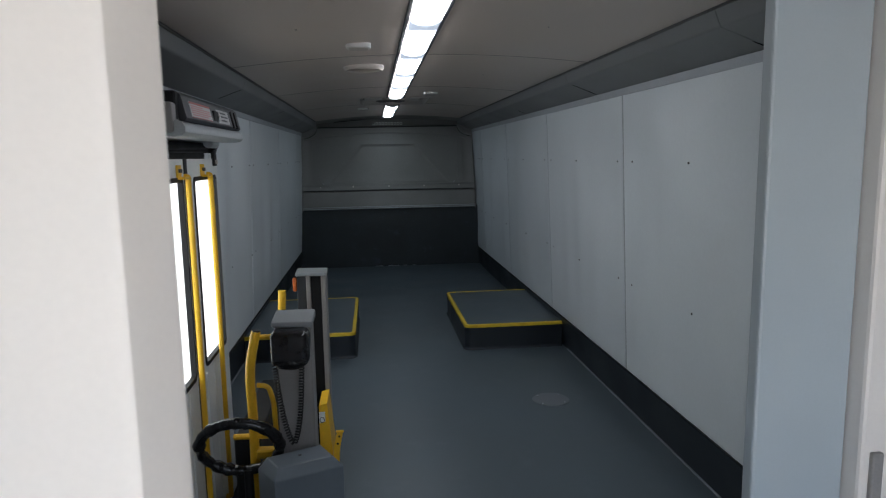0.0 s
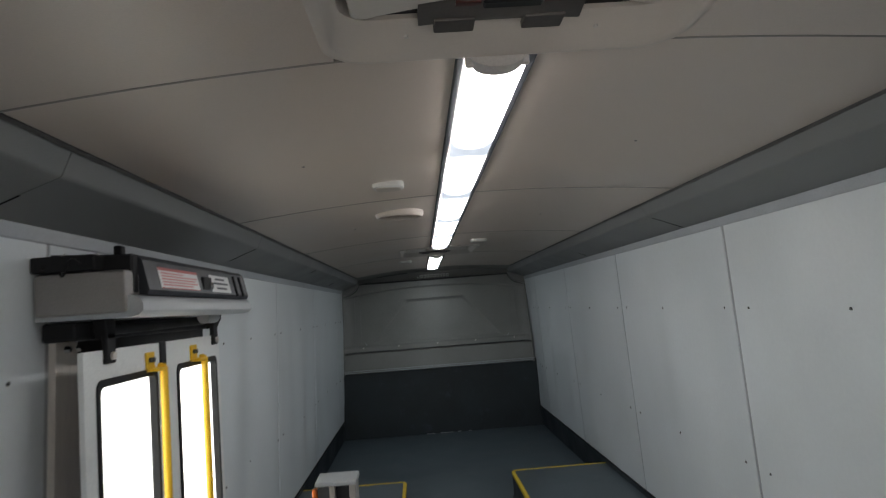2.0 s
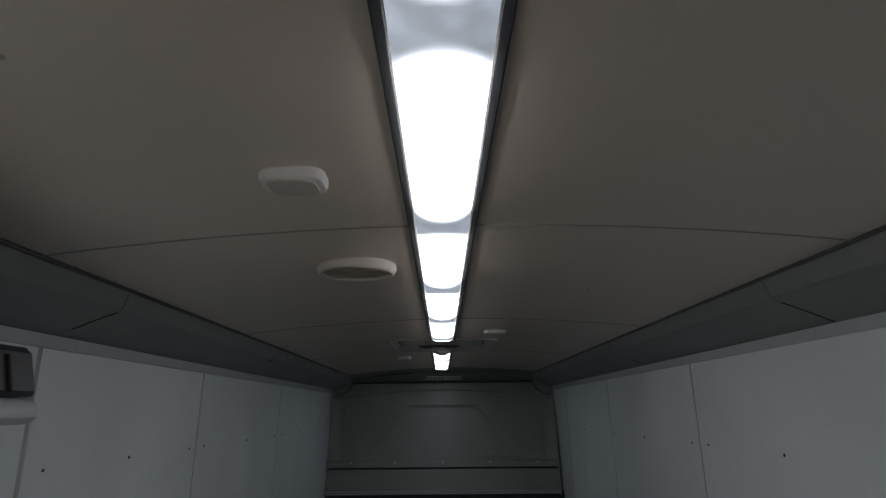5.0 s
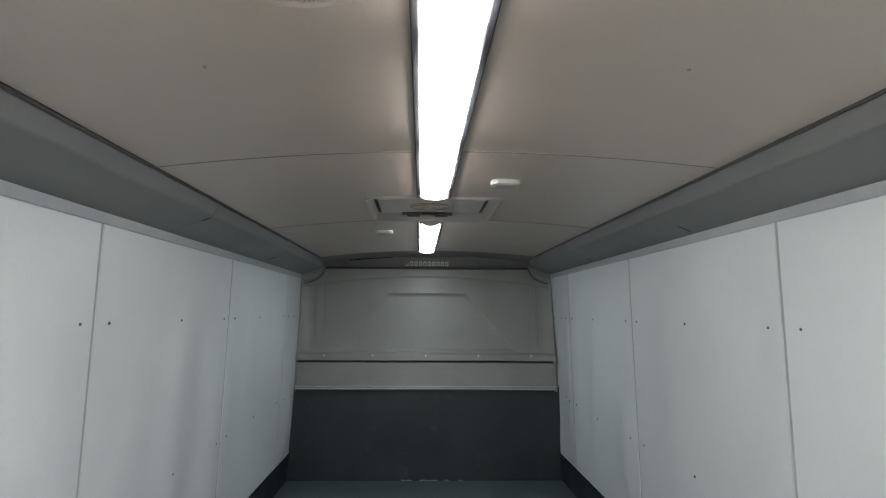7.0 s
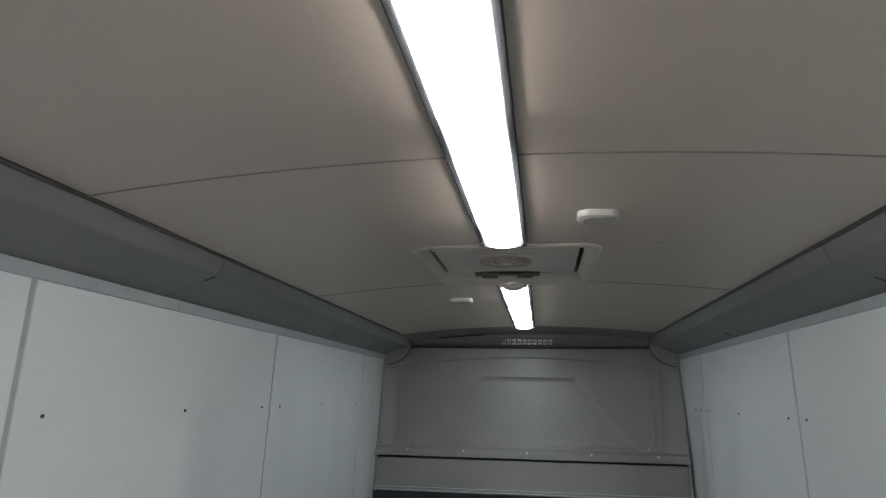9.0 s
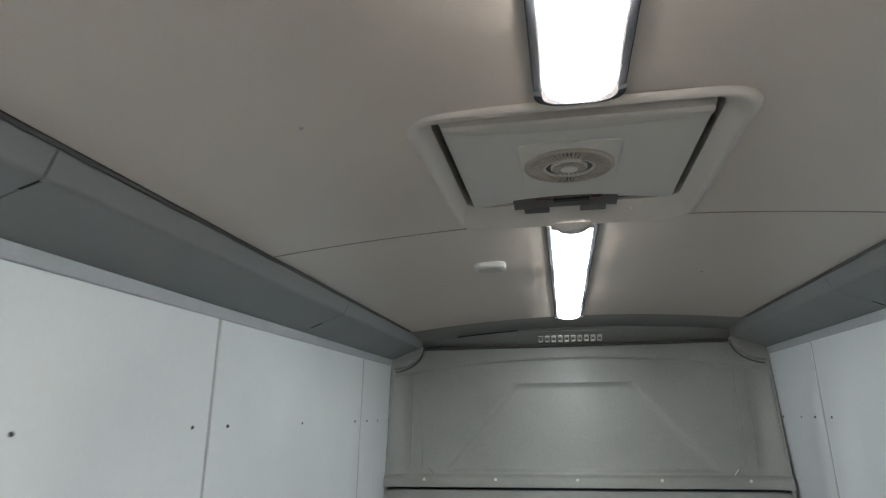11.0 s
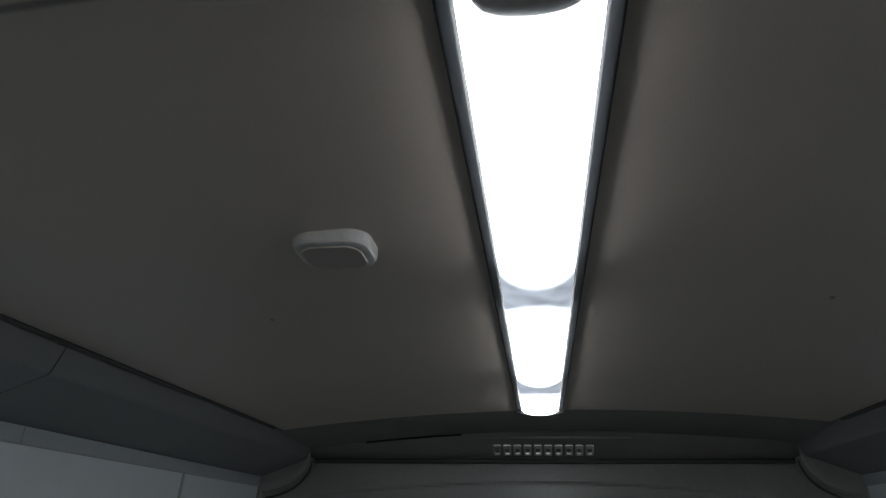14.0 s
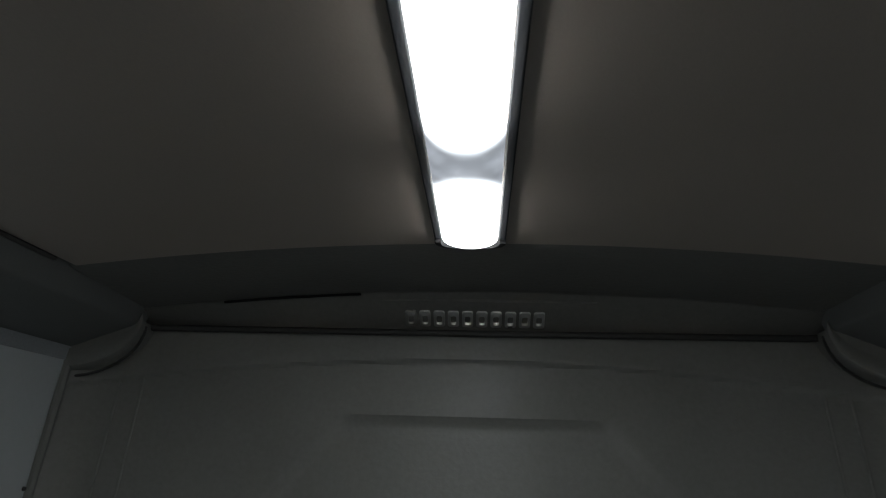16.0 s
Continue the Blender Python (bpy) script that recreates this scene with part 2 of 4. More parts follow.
def cyl(p, q, r, n=16, r2=None, bm=None, bevel=0.0):
    """A cylinder or cone from p to q."""
    bm2 = bmesh.new()
    p, q = Vector(p), Vector(q)
    bmesh.ops.create_cone(bm2, cap_ends=True, segments=n, radius1=r, radius2=r if r2 is None else r2, depth=(q - p).length)
    if bevel:
        bmesh.ops.bevel(bm2, geom=[e for e in bm2.edges if abs(e.verts[0].co.z - e.verts[1].co.z) < 1e-6], offset=bevel,
                        segments=2, profile=0.5, affect='EDGES')
    m = Matrix.Translation((p + q) / 2) @ (q - p).to_track_quat('Z', 'Y').to_matrix().to_4x4()
    bmesh.ops.transform(bm2, matrix=m, verts=bm2.verts)
    return merge(bm, bm2)


def tube(points, r, n=10, closed=False, bm=None, wobble=0.0):
    """A round tube swept along points."""
    pts = [Vector(p) for p in points]
    k = len(pts)
    bm = bm or bmesh.new()
    rings = []
    up = Vector((0.13, 0.31, 0.94))
    for i, p in enumerate(pts):
        a = pts[(i - 1) % k] if (closed or i > 0) else p
        b = pts[(i + 1) % k] if (closed or i < k - 1) else p
        d = (b - a).normalized()
        u = d.cross(up)
        if u.length < 0.05:
            u = d.cross(Vector((1, 0, 0)))
        u.normalize()
        v = d.cross(u).normalized()
        up = -v if v.dot(up) < 0 else v
        rr = r * (1 + wobble * noise.noise(p * 45))
        rings.append([bm.verts.new(p + (u * math.cos(t) + v * math.sin(t)) * rr)
                      for t in [2 * math.pi * j / n for j in range(n)]])
    last = k if closed else k - 1
    for i in range(last):
        A, B = rings[i], rings[(i + 1) % k]
        best = 0
        if closed and i == k - 1:
            best = min(range(n), key=lambda s: (A[0].co - B[s].co).length)
        for j in range(n):
            bm.faces.new((A[j], A[(j + 1) % n], B[(j + 1 + best) % n], B[(j + best) % n]))
    if not closed:
        bm.faces.new(rings[0])
        bm.faces.new(rings[-1])
    return bm


def bend(points, r, seg=6):
    """Rounds the corners of a polyline."""
    pts = [Vector(p) for p in points]
    out = [pts[0]]
    for a, b, c in zip(pts, pts[1:], pts[2:]):
        d1, d2 = (a - b), (c - b)
        k = min(r, d1.length * 0.45, d2.length * 0.45)
        s, e = b + d1.normalized() * k, b + d2.normalized() * k
        for i in range(seg + 1):
            t = i / seg
            out.append(s * (1 - t) ** 2 + b * 2 * t * (1 - t) + e * t * t)
    out.append(pts[-1])
    return out


def rrect(x0, x1, y0, y1, r, n=6):
    """Points of a rounded rectangle, counter-clockwise."""
    out = []
    for cx, cy, a0 in ((x1 - r, y1 - r, 0), (x0 + r, y1 - r, 90), (x0 + r, y0 + r, 180), (x1 - r, y0 + r, 270)):
        for i in range(n + 1):
            a = radians(a0 + 90 * i / n)
            out.append((cx + r * math.cos(a), cy + r * math.sin(a)))
    return out


def loft(loops, cap0=False, cap1=False, bm=None, closed=True):
    """Quads between loops of points that all have the same length."""
    bm = bm or bmesh.new()
    rows = [[bm.verts.new(p) for p in loop] for loop in loops]
    k = len(rows[0])
    for A, B in zip(rows, rows[1:]):
        for j in range(k if closed else k - 1):
            bm.faces.new((A[j], A[(j + 1) % k], B[(j + 1) % k], B[j]))
    if cap0:
        bm.faces.new(rows[0])
    if cap1:
        bm.faces.new(rows[-1])
    return bm


def plate_xy(x0, x1, y0, y1, r, z0, z1, bev=0.003, n=5):
    """A rounded slab lying flat; bev rounds its lower edge."""
    a = [(*p, z1) for p in rrect(x0, x1, y0, y1, r, n)]
    b = [(*p, z0 + bev) for p in rrect(x0, x1, y0, y1, r, n)]
    c = [(*p, z0 + bev * 0.3) for p in rrect(x0 + bev * 0.3, x1 - bev * 0.3, y0 + bev * 0.3, y1 - bev * 0.3, max(r - bev * 0.3, 0.001), n)]
    d = [(*p, z0) for p in rrect(x0 + bev, x1 - bev, y0 + bev, y1 - bev, max(r - bev, 0.001), n)]
    return loft([a, b, c, d], True, True)


def prism_y(profile, y0, y1, bm=None, closed=True):
    """A profile of (x, z) points drawn out along y."""
    return loft([[(x, y0, z) for x, z in profile], [(x, y1, z) for x, z in profile]], closed, closed, bm, closed)


# ---------- the shell ----------
Y0, YR = -1.05, 9.0
WALL_TOP, WALL_BOT = 1.832, 0.24


def wall_x(z):
    """Half width of the body at a height: the sides lean out towards the floor."""
    return 1.181 + 0.058 * (1.832 - z) / 1.6


def ceil_z(x):
    return 2.068 - 0.055 * (x / 0.945) ** 2 + 0.0125 * x


WELL_X, WELL_Y0, WELL_Y1, WELL_Z = -0.86, 2.20, 3.415, -0.34
bm = box(WELL_X, 1.32, Y0, YR + 0.02, -0.06, 0.0)
box(-1.32, WELL_X, Y0, WELL_Y0, -0.06, 0.0, bm=bm)
box(-1.32, WELL_X, WELL_Y1, YR + 0.02, -0.06, 0.0, bm=bm)
tagged(part("floor", bm, M_FLOOR), "dark blue-grey speckled vinyl floor", "floor", kind="structure")
# sunken step well inside the folding door
bm = box(-1.30, WELL_X, WELL_Y0, WELL_Y1, WELL_Z - 0.04, WELL_Z)
box(-1.32, -1.25, WELL_Y0, WELL_Y1, WELL_Z, 0.02, bm=bm)
box(WELL_X - 0.004, WELL_X, WELL_Y0, WELL_Y1, WELL_Z, -0.002, bm=bm)
box(-1.25, WELL_X - 0.004, WELL_Y0 - 0.02, WELL_Y0, WELL_Z, -0.062, bm=bm)
box(-1.25, WELL_X - 0.004, WELL_Y1, WELL_Y1 + 0.02, WELL_Z, -0.062, bm=bm)
tagged(part("step_well", bm, M_BLACK), "black step well inside the folding door", "step well", kind="structure")
bm = box(WELL_X, 1.15, Y0, YR + 0.3, -0.9, -0.06)
box(-1.15, WELL_X, Y0, WELL_Y0 - 0.02, -0.9, -0.06, bm=bm)
box(-1.15, WELL_X, WELL_Y1 + 0.02, YR + 0.3, -0.9, -0.06, bm=bm)
tagged(part("underbody", bm, M_BLACK), "closed black underbody below the floor", "underbody", kind="structure")
tagged(part("ground", box(-400, 400, -400, 400, -1.0, -0.9), M_GROUND),
                "grey asphalt yard outside the vehicle", "ground", kind="structure")

SEAMS_R = (0.92, 1.82, 3.462, 5.102, 6.748, 8.382, YR + 0.14)
SEAMS_L = (0.36, 2.35, None, 3.425, 3.81, 5.172, 6.798, 8.46, YR + 0.14)
DOOR_Y0, DOOR_Y1, DOOR_TOP = 2.80, 3.41, 1.60


def slab(side, y0, y1, z0, z1, inner, outer):
    """A leaning wall slab between two offsets from the wall's face."""
    s = side
    prof = [(s * (wall_x(z0) + inner), z0), (s * (wall_x(z1) + inner), z1), (s * (wall_x(z1) + outer), z1), (s * (wall_x(z0) + outer), z0)]
    return prism_y(prof, y0, y1)


def buckle(side, y, z, y0, y1):
    """How far a thin sheet fixed at its two edges stands off its flat face."""
    e = max(0.0, min(1.0, (y - y0) / 0.16, (y1 - y) / 0.16))
    e *= max(0.0, min(1.0, (z - 0.28) / 0.25, (1.80 - z) / 0.3))
    e = e * e * (3 - 2 * e)
    return e * 0.040 * (noise.noise(Vector((side * 3.1, y * 2.0, z * 0.55))) + 0.4 * noise.noise(Vector((side * 7.7, y * 4.0, z * 0.7))))


def sheet(side, y0, y1, z0, z1):
    """A thin wall sheet, slightly buckled between its edges."""
    ny, nz = max(3, int((y1 - y0) / 0.06)), 16
    rows, back = [], []
    for i in range(ny + 1):
        y = y0 + (y1 - y0) * i / ny
        row, rear = [], []
        for k in range(nz + 1):
            z = z0 + (z1 - z0) * k / nz
            off = buckle(side, y, z, y0, y1)
            row.append((side * (wall_x(z) + off - 0.0008), y, z))
            rear.append((side * (wall_x(z) + 0.012 + max(0.0, off)), y, z))
        rows.append(row)
        back.append(rear)
    bm = loft(rows, closed=False)
    loft([[r[0] for r in rows], [r[0] for r in back]], bm=bm, closed=False)
    loft([[r[-1] for r in rows], [r[-1] for r in back]], bm=bm, closed=False)
    loft([rows[0], back[0]], bm=bm, closed=False)
    loft([rows[-1], back[-1]], bm=bm, closed=False)
    bmesh.ops.remove_doubles(bm, verts=bm.verts, dist=1e-5)
    return bm


def side_wall(side, name, seams, label):
    if side > 0:
        bm = slab(side, Y0, YR + 0.35, -0.02, 2.10, 0.034, 0.08)
    else:
        bm = slab(side, Y0, DOOR_Y0, -0.02, 2.10, 0.034, 0.08)
        merge(bm, slab(side, 4.25, YR + 0.35, -0.02, 2.10, 0.034, 0.08))
        merge(bm, slab(side, DOOR_Y1, 4.25, -0.02, 2.10, 0.012, 0.020))
        merge(bm, slab(side, DOOR_Y0, DOOR_Y1, DOOR_TOP, 2.10, 0.034, 0.08))
    wall = tagged(part(name, bm, M_JOINT), label, "wall", kind="structure")
    for y in seams:
        if y is not None and y < YR:
            part("joint_strip", slab(side, y - 0.022, y + 0.022, WALL_BOT - 0.02, WALL_TOP + 0.03, 0.0032, 0.03), M_FILL, wall)
    for a, b in zip(seams, seams[1:]):
        if a is None or b is None:
            continue
        g = 0.0115
        part("panel", sheet(side, a + g, b - g, WALL_BOT - 0.02, WALL_TOP + 0.03), M_PANEL, wall, smooth=True)
        if b - a < 0.6 or (a < 1.0 and side > 0):
            continue
        for z in (1.48, 0.78):
            for y in ((b - 0.17,) if a < 1.0 else (a + 0.11, (a + b) / 2, b - 0.11)):
                x = side * (wall_x(z) + buckle(side, y, z, a + g, b - g))
                part("screw", cyl((x + side * 0.006, y, z), (x - side * 0.005, y, z), 0.0068, 8, 0.005), M_DARKMETAL, wall)
    return wall


side_wall(1, "wall_right", SEAMS_R, "white sheet wall panels with dark vertical joints")
wall_left = side_wall(-1, "wall_left", SEAMS_L, "white sheet wall panels beside the folding door")
# sheet over the door head
part("panel", slab(-1, 2.357, 3.418, DOOR_TOP, WALL_TOP + 0.02, 0.0, 0.007), M_PANEL, wall_left)


LIFT = {1: 0.022, -1: 0.0}


def cove(side, name):
    s = side
    u = LIFT[s]
    prof = [(s * 1.178, 1.868 + u), (s * 1.168, 1.872 + u), (s * 0.994, 1.9365 + u), (s * 0.986, 1.9405 + u), (s * 0.982, 1.948 + u),
            (s * 0.964, 1.990 + u), (s * 0.960, 2.000 + u), (s * 0.955, 2.05), (s * 1.178, 2.05)]
    joints = (Y0, 2.05, 3.86, 5.76, 7.5, 9.13)
    back = prism_y([(x, z + 0.004) for x, z in prof], Y0, 9.13)
    ob = tagged(part(name, back, M_BLACK), "grey cove mouldings along the ceiling edge", "trim", kind="structure")
    for a, b in zip(joints, joints[1:]):
        part("cove_panel", prism_y(prof, a + 0.002, b - 0.002), M_COVE, ob, smooth=True)
    for k, y in enumerate(joints[1:-1]):
        lo, hi = ((0.0, 0.34), (0.0, 0.9), (0.1, 0.42), (0.05, 0.3))[k] if s > 0 else ((0.0, 0.5), (0.25, 1.0), (0.78, 1.0), (0.2, 0.5))[k]
        pts = [(s * (1.168 - 0.174 * t), y + 0.004 * math.sin(5 * t + k), 1.8715 + 0.0645 * t + u) for t in [lo + (hi - lo) * i / 8 for i in range(9)]]
        part("joint_gap", tube(pts, 0.0022, 5), M_BLACK, ob, "dark open joint", smooth=True)
    line = [(s * (0.955 + 0.002 * noise.noise(Vector((s, y * 3, 0)))), y, ceil_z(s * 0.945) - 0.001 + 0.002 * noise.noise(Vector((s, y * 4, 5)))) for y in [Y0 + 0.08 * i for i in range(int((8.72 - Y0) / 0.08))]]
    part("dark_bead", tube(line, 0.0068, 6, wobble=0.35), M_DBEAD, ob, "dark sealant bead along the ceiling edge", smooth=True)
    return ob


cove(1, "cove_right")
cove(-1, "cove_left")
for s, nm in ((1, "trim_right"), (-1, "trim_left")):
    bm = bmesh.new()
    for a, b in ((Y0, 2.06), (2.06, 3.99), (3.99, 5.86), (5.86, 7.7), (7.7, 9.11)):
        u = LIFT[s]
        merge(bm, prism_y([(s * (wall_x(1.83) - 0.004), 1.828 + u), (s * (wall_x(1.83) - 0.006), 1.832 + u), (s * (1.178 - 0.005), 1.868 + u), (s * 1.185, 1.868 + u), (s * 1.185, 1.828 + u)], a + 0.001, b - 0.001))
    tagged(part(nm, bm, M_TRIM), "light grey strip over the wall panels", "trim", kind="structure")

for s, nm in ((1, "baseboard_right"), (-1, "baseboard_left")):
    w0, w1 = wall_x(0.0), wall_x(0.24)
    prof = [(s * (w0 + 0.03), 0.0), (s * (w0 + 0.006), 0.0), (s * (w0 + 0.007), 0.004), (s * (w0 + 0.008), 0.012), (s * (w0 + 0.006), 0.036), (s * (w1 - 0.009), 0.235), (s * (w1 - 0.004), 0.243), (s * (w1 + 0.02), 0.243)]
    if s > 0:
        bm = prism_y(prof, 0.95, YR)
    else:
        bm = prism_y(prof, 3.43, YR)
        merge(bm, prism_y(prof, 0.36, 2.34))
    bb = part("sealant_bead", tube([(s * (w0 + 0.003), 0.96 if s > 0 else 3.44, 0.001), (s * (w0 + 0.003), 4.7, 0.001)], 0.006, 6), M_BEAD)
    tagged(bb, "thin grey sealant bead along the floor edge", "trim", kind="structure")
    for ya, yb in (((0.96, YR),) if s > 0 else ((0.37, 2.33), (3.44, YR))):
        edge = part("top_bead", tube([(s * (w1 - 0.008), ya + (yb - ya) * i / 60, 0.243 + 0.002 * noise.noise(Vector((s, i * 0.9, 2)))) for i in range(61)], 0.006, 6, wobble=0.2), M_BLACK)
        tagged(edge, "black sealant along the top of the upstand", "trim", kind="structure")
    tagged(part(nm, bm, M_KICK, smooth=True), "black vinyl upstand at the foot of the wall", "baseboard", kind="structure")

# ceiling: arched sheets with narrow joints and two openings for the roof hatches
HATCH_X0, HATCH_X1 = -0.332, 0.306
HATCH_YS = (1.017, 5.93)
HATCH_LEN = 0.745
ceil_joints = (Y0, 1.765, 3.385, 5.025, 6.672, 8.70)


def ceiling_mesh():
    bm = bmesh.new()
    xs = sorted(set([-0.945, 0.945, HATCH_X0, HATCH_X1] + [round(-0.9 + 0.1 * i, 3) for i in range(19)]))
    for a, b in zip(ceil_joints, ceil_joints[1:]):
        ys = {a + 0.004, b - 0.004}
        for h in HATCH_YS:
            for y in (h, h + HATCH_LEN):
                if a < y < b:
                    ys.add(y)
        ys = sorted(ys)
        grid = {}
        for y in ys:
            for x in xs:
                grid[x, y] = bm.verts.new((x, y, ceil_z(x)))
        for xa, xb in zip(xs, xs[1:]):
            for ya, yb in zip(ys, ys[1:]):
                cx, cy = (xa + xb) / 2, (ya + yb) / 2
                if HATCH_X0 < cx < HATCH_X1 and any(h < cy < h + HATCH_LEN for h in HATCH_YS):
                    continue
                bm.faces.new((grid[xa, ya], grid[xb, ya], grid[xb, yb], grid[xa, yb]))
    bmesh.ops.delete(bm, geom=[v for v in bm.verts if not v.link_faces], context='VERTS')
    ext = bmesh.ops.extrude_face_region(bm, geom=bm.faces[:])
    bmesh.ops.translate(bm, vec=(0, 0, 0.012), verts=[v for v in ext["geom"] if isinstance(v, bmesh.types.BMVert)])
    return bm


tagged(part("ceiling", ceiling_mesh(), M_CEIL, smooth=True), "warm grey arched ceiling sheets with narrow joints", "ceiling", kind="structure")
tagged(part("roof", box(-1.3, 1.3, Y0, YR + 0.4, 2.20, 2.25), M_SEAM), "closed vehicle roof above the ceiling", "roof", kind="structure")
bm = bmesh.new()
for j in ceil_joints[1:-1]:
    gx = [-0.95 + 1.9 * i / 40 for i in range(41)]
    loft([[(x, j + dy, ceil_z(x) + dz) for x in gx] for dy, dz in ((-0.0045, 0.004), (-0.003, -0.0016), (0.003, -0.0016), (0.0045, 0.004))], bm=bm, closed=False)
tagged(part("ceiling_joint_trim", bm, M_CJOINT), "dark sealant in the ceiling joints", "trim", kind="structure")

# rear wall: black vinyl below, grey moulded panel above
wall_rear = tagged(part("wall_rear", box(-1.3, 1.3, YR + 0.26, YR + 0.34, -0.06, 2.2), M_SEAM), "grey moulded rear wall over black vinyl", "wall", kind="structure")
part("lower_panel", box(-1.26, 1.26, YR, YR + 0.03, 0.0, 0.84), M_BLACKWALL, wall_rear, "black vinyl lower wall")


def rear_band():
    w = 1.205
    prof = [(YR + 0.03, 0.812), (YR - 0.024, 0.812), (YR - 0.030, 0.818), (YR - 0.030, 0.838), (YR + 0.002, 0.880), (YR + 0.010, 1.046), (YR + 0.020, 1.060), (YR + 0.05, 1.063), (YR + 0.09, 0.9)]
    loops = [[(-w, y, z) for y, z in prof], [(w, y, z) for y, z in prof]]
    return loft(loops, True, True)


part("band", rear_band(), M_REAR, wall_rear, smooth=True)
# pale tubes paint the lit edge along the band's lip
for z, rr in ((0.824, 0.0065), (0.846, 0.005)):
    part("band_highlight", tube([(-1.19 + 2.38 * i / 24, YR - 0.030 + (0.004 if z > 0.84 else 0.0), z + 0.0015 * noise.noise(Vector((i * 0.7, z * 40, 3)))) for i in range(25)], rr, 8), M_TRIM, wall_rear, "pale tube for the highlight along the band's foot", smooth=True)
random.seed(11)
for xa, xb in ((-0.22, -0.12), (-0.05, 0.11), (0.17, 0.21), (0.30, 0.34)):
    part("sealant_scrap", tube([(xa + (xb - xa) * i / 6, YR - 0.004 + random.uniform(-0.003, 0.002), 0.003 + random.uniform(0.0, 0.004)) for i in range(7)], 0.0045, 6, wobble=0.5), M_TRIM, wall_rear, "scrap of pale sealant")


def rear_y(z):
    return YR + 0.03 + 0.15 * (z - 1.08) / 0.87


def rear_panel():
    """Moulded panel with a pressed trapezium, a ledge and an arched crease; x and z over a fine grid."""
    bm = bmesh.new()
    xs = [-1.19 + 2.38 * i / 170 for i in range(171)]
    zs = [1.078 + (1.945 - 1.078) * i / 96 for i in range(97)]

    def depth(x, z):
        d = 0.0
        # ledge along the foot
        if z < 1.15:
            d -= 0.030 * min(1, (1.15 - z) / 0.02)
        # trapezium pressed back
        half = 0.372 + (1.698 - z) * 0.86
        e1, e2 = (half - abs(x)) * 0.76, 1.698 - z
        e = min(e1, e2) if min(e1, e2) <= 0 else 1 / math.sqrt(1 / (e1 + 1e-6) ** 2 + 1 / (e2 + 1e-6) ** 2)
        e = min(e, (z - 1.165) * 2)
        d += 0.014 * (lambda q: q * q * (3 - 2 * q))(max(0.0, min(1.0, e / 0.030)))
        u = z - 1.698
        if 0 < u < 0.07 and abs(x) < 0.43:
            d -= 0.006 * (1 - u / 0.07) ** 1.5 * min(1.0, (0.43 - abs(x)) / 0.10)
        # arched crease under the top
        za = 1.853 - 0.07 * x * x
        if z > za:
            d -= 0.014 * min(1, (z - za) / 0.009)
        # rounded returns at both sides
        a = abs(x) - 1.06
        if a > 0:
            d -= 0.055 * (a / 0.13) ** 2
        return rear_y(z) + d
    rows = [[bm.verts.new((x, depth(x, z), z)) for x in xs] for z in zs]
    for A, B in zip(rows, rows[1:]):
        for j in range(len(xs) - 1):
            bm.faces.new((A[j], A[j + 1], B[j + 1], B[j]))
    return bm


part("moulded_panel", rear_panel(), M_REAR, wall_rear, "grey fibreglass panel with a pressed trapezium", smooth=True)
for x in (-0.944, -0.498, -0.006, 0.482, 0.974):
    part("screw", cyl((x, rear_y(1.12) - 0.026, 1.122), (x, rear_y(1.12) - 0.034, 1.122), 0.010, 10, 0.008), M_ALU, wall_rear)
for s in (-1, 1):
    part("clip", tube([(s * 0.895, rear_y(1.17) - 0.012, 1.155), (s * 0.92, rear_y(1.18) - 0.012, 1.185)], 0.005, 6), M_CHROME, wall_rear)
    for rx in (0.968, 1.038):
        part("ridge", tube([(s * rx, rear_y(z) - 0.0005, z) for z in (1.19, 1.30, 1.62, 1.80)], 0.0042, 8), M_REAR, wall_rear, "narrow upright ridge", smooth=True)
    # upright edge moulding
    part("edge_moulding", tube([(s * 1.200, YR - 0.008, 0.80), (s * 1.190, YR + 0.0, 1.08), (s * 1.172, YR + 0.10, 1.86)], 0.013, 8), M_REAR, wall_rear, smooth=True)
    # corner piece closing the cove
    rise = LIFT[s] * 0.6
    turn = [radians(90 * i / 14) for i in range(15)]
    U = [(s * (1.190 - 0.215 * math.cos(t)), 1.990 - 0.128 * math.sin(t) + rise) for t in turn]
    D = [(s * (1.190 - 0.226 * math.cos(t)), 1.930 - 0.150 * math.sin(t) + rise) for t in turn]
    mix = lambda k: [(a[0] + (b[0] - a[0]) * k, a[1] + (b[1] - a[1]) * k) for a, b in zip(U, D)]
    loops = [[(x, 9.100, z + 0.07) for x, z in U], [(x, 9.098, z + 0.005) for x, z in U], [(x, 9.092, z) for x, z in mix(0.04)], [(x, 9.084, z) for x, z in mix(0.35)],
             [(x, 9.086, z) for x, z in mix(0.62)], [(x, 9.096, z) for x, z in mix(0.74)], [(x, 9.16, z) for x, z in mix(0.80)]]
    part("corner_moulding", loft(loops, closed=False), M_REAR, wall_rear, "curved corner moulding", smooth=True)


def rear_header():
    """The sloping header between ceiling and rear wall."""
    bm = bmesh.new()
    loops = []
    for i in range(41):
        x = -1.0 + 2.0 * i / 40
        c = ceil_z(x)
        prof = [(8.686, c + 0.006), (8.701, c + 0.0003), (8.76, c - 0.003), (9.078, c - 0.014), (9.087, c - 0.020), (9.094, c - 0.021), (9.206, 1.949 - 0.004 * x * x), (9.211, 1.941), (9.217, 1.940), (9.27, 1.946)]
        loops.append([(x, y, z) for y, z in prof])
    return loft(loops, closed=False, bm=bm)


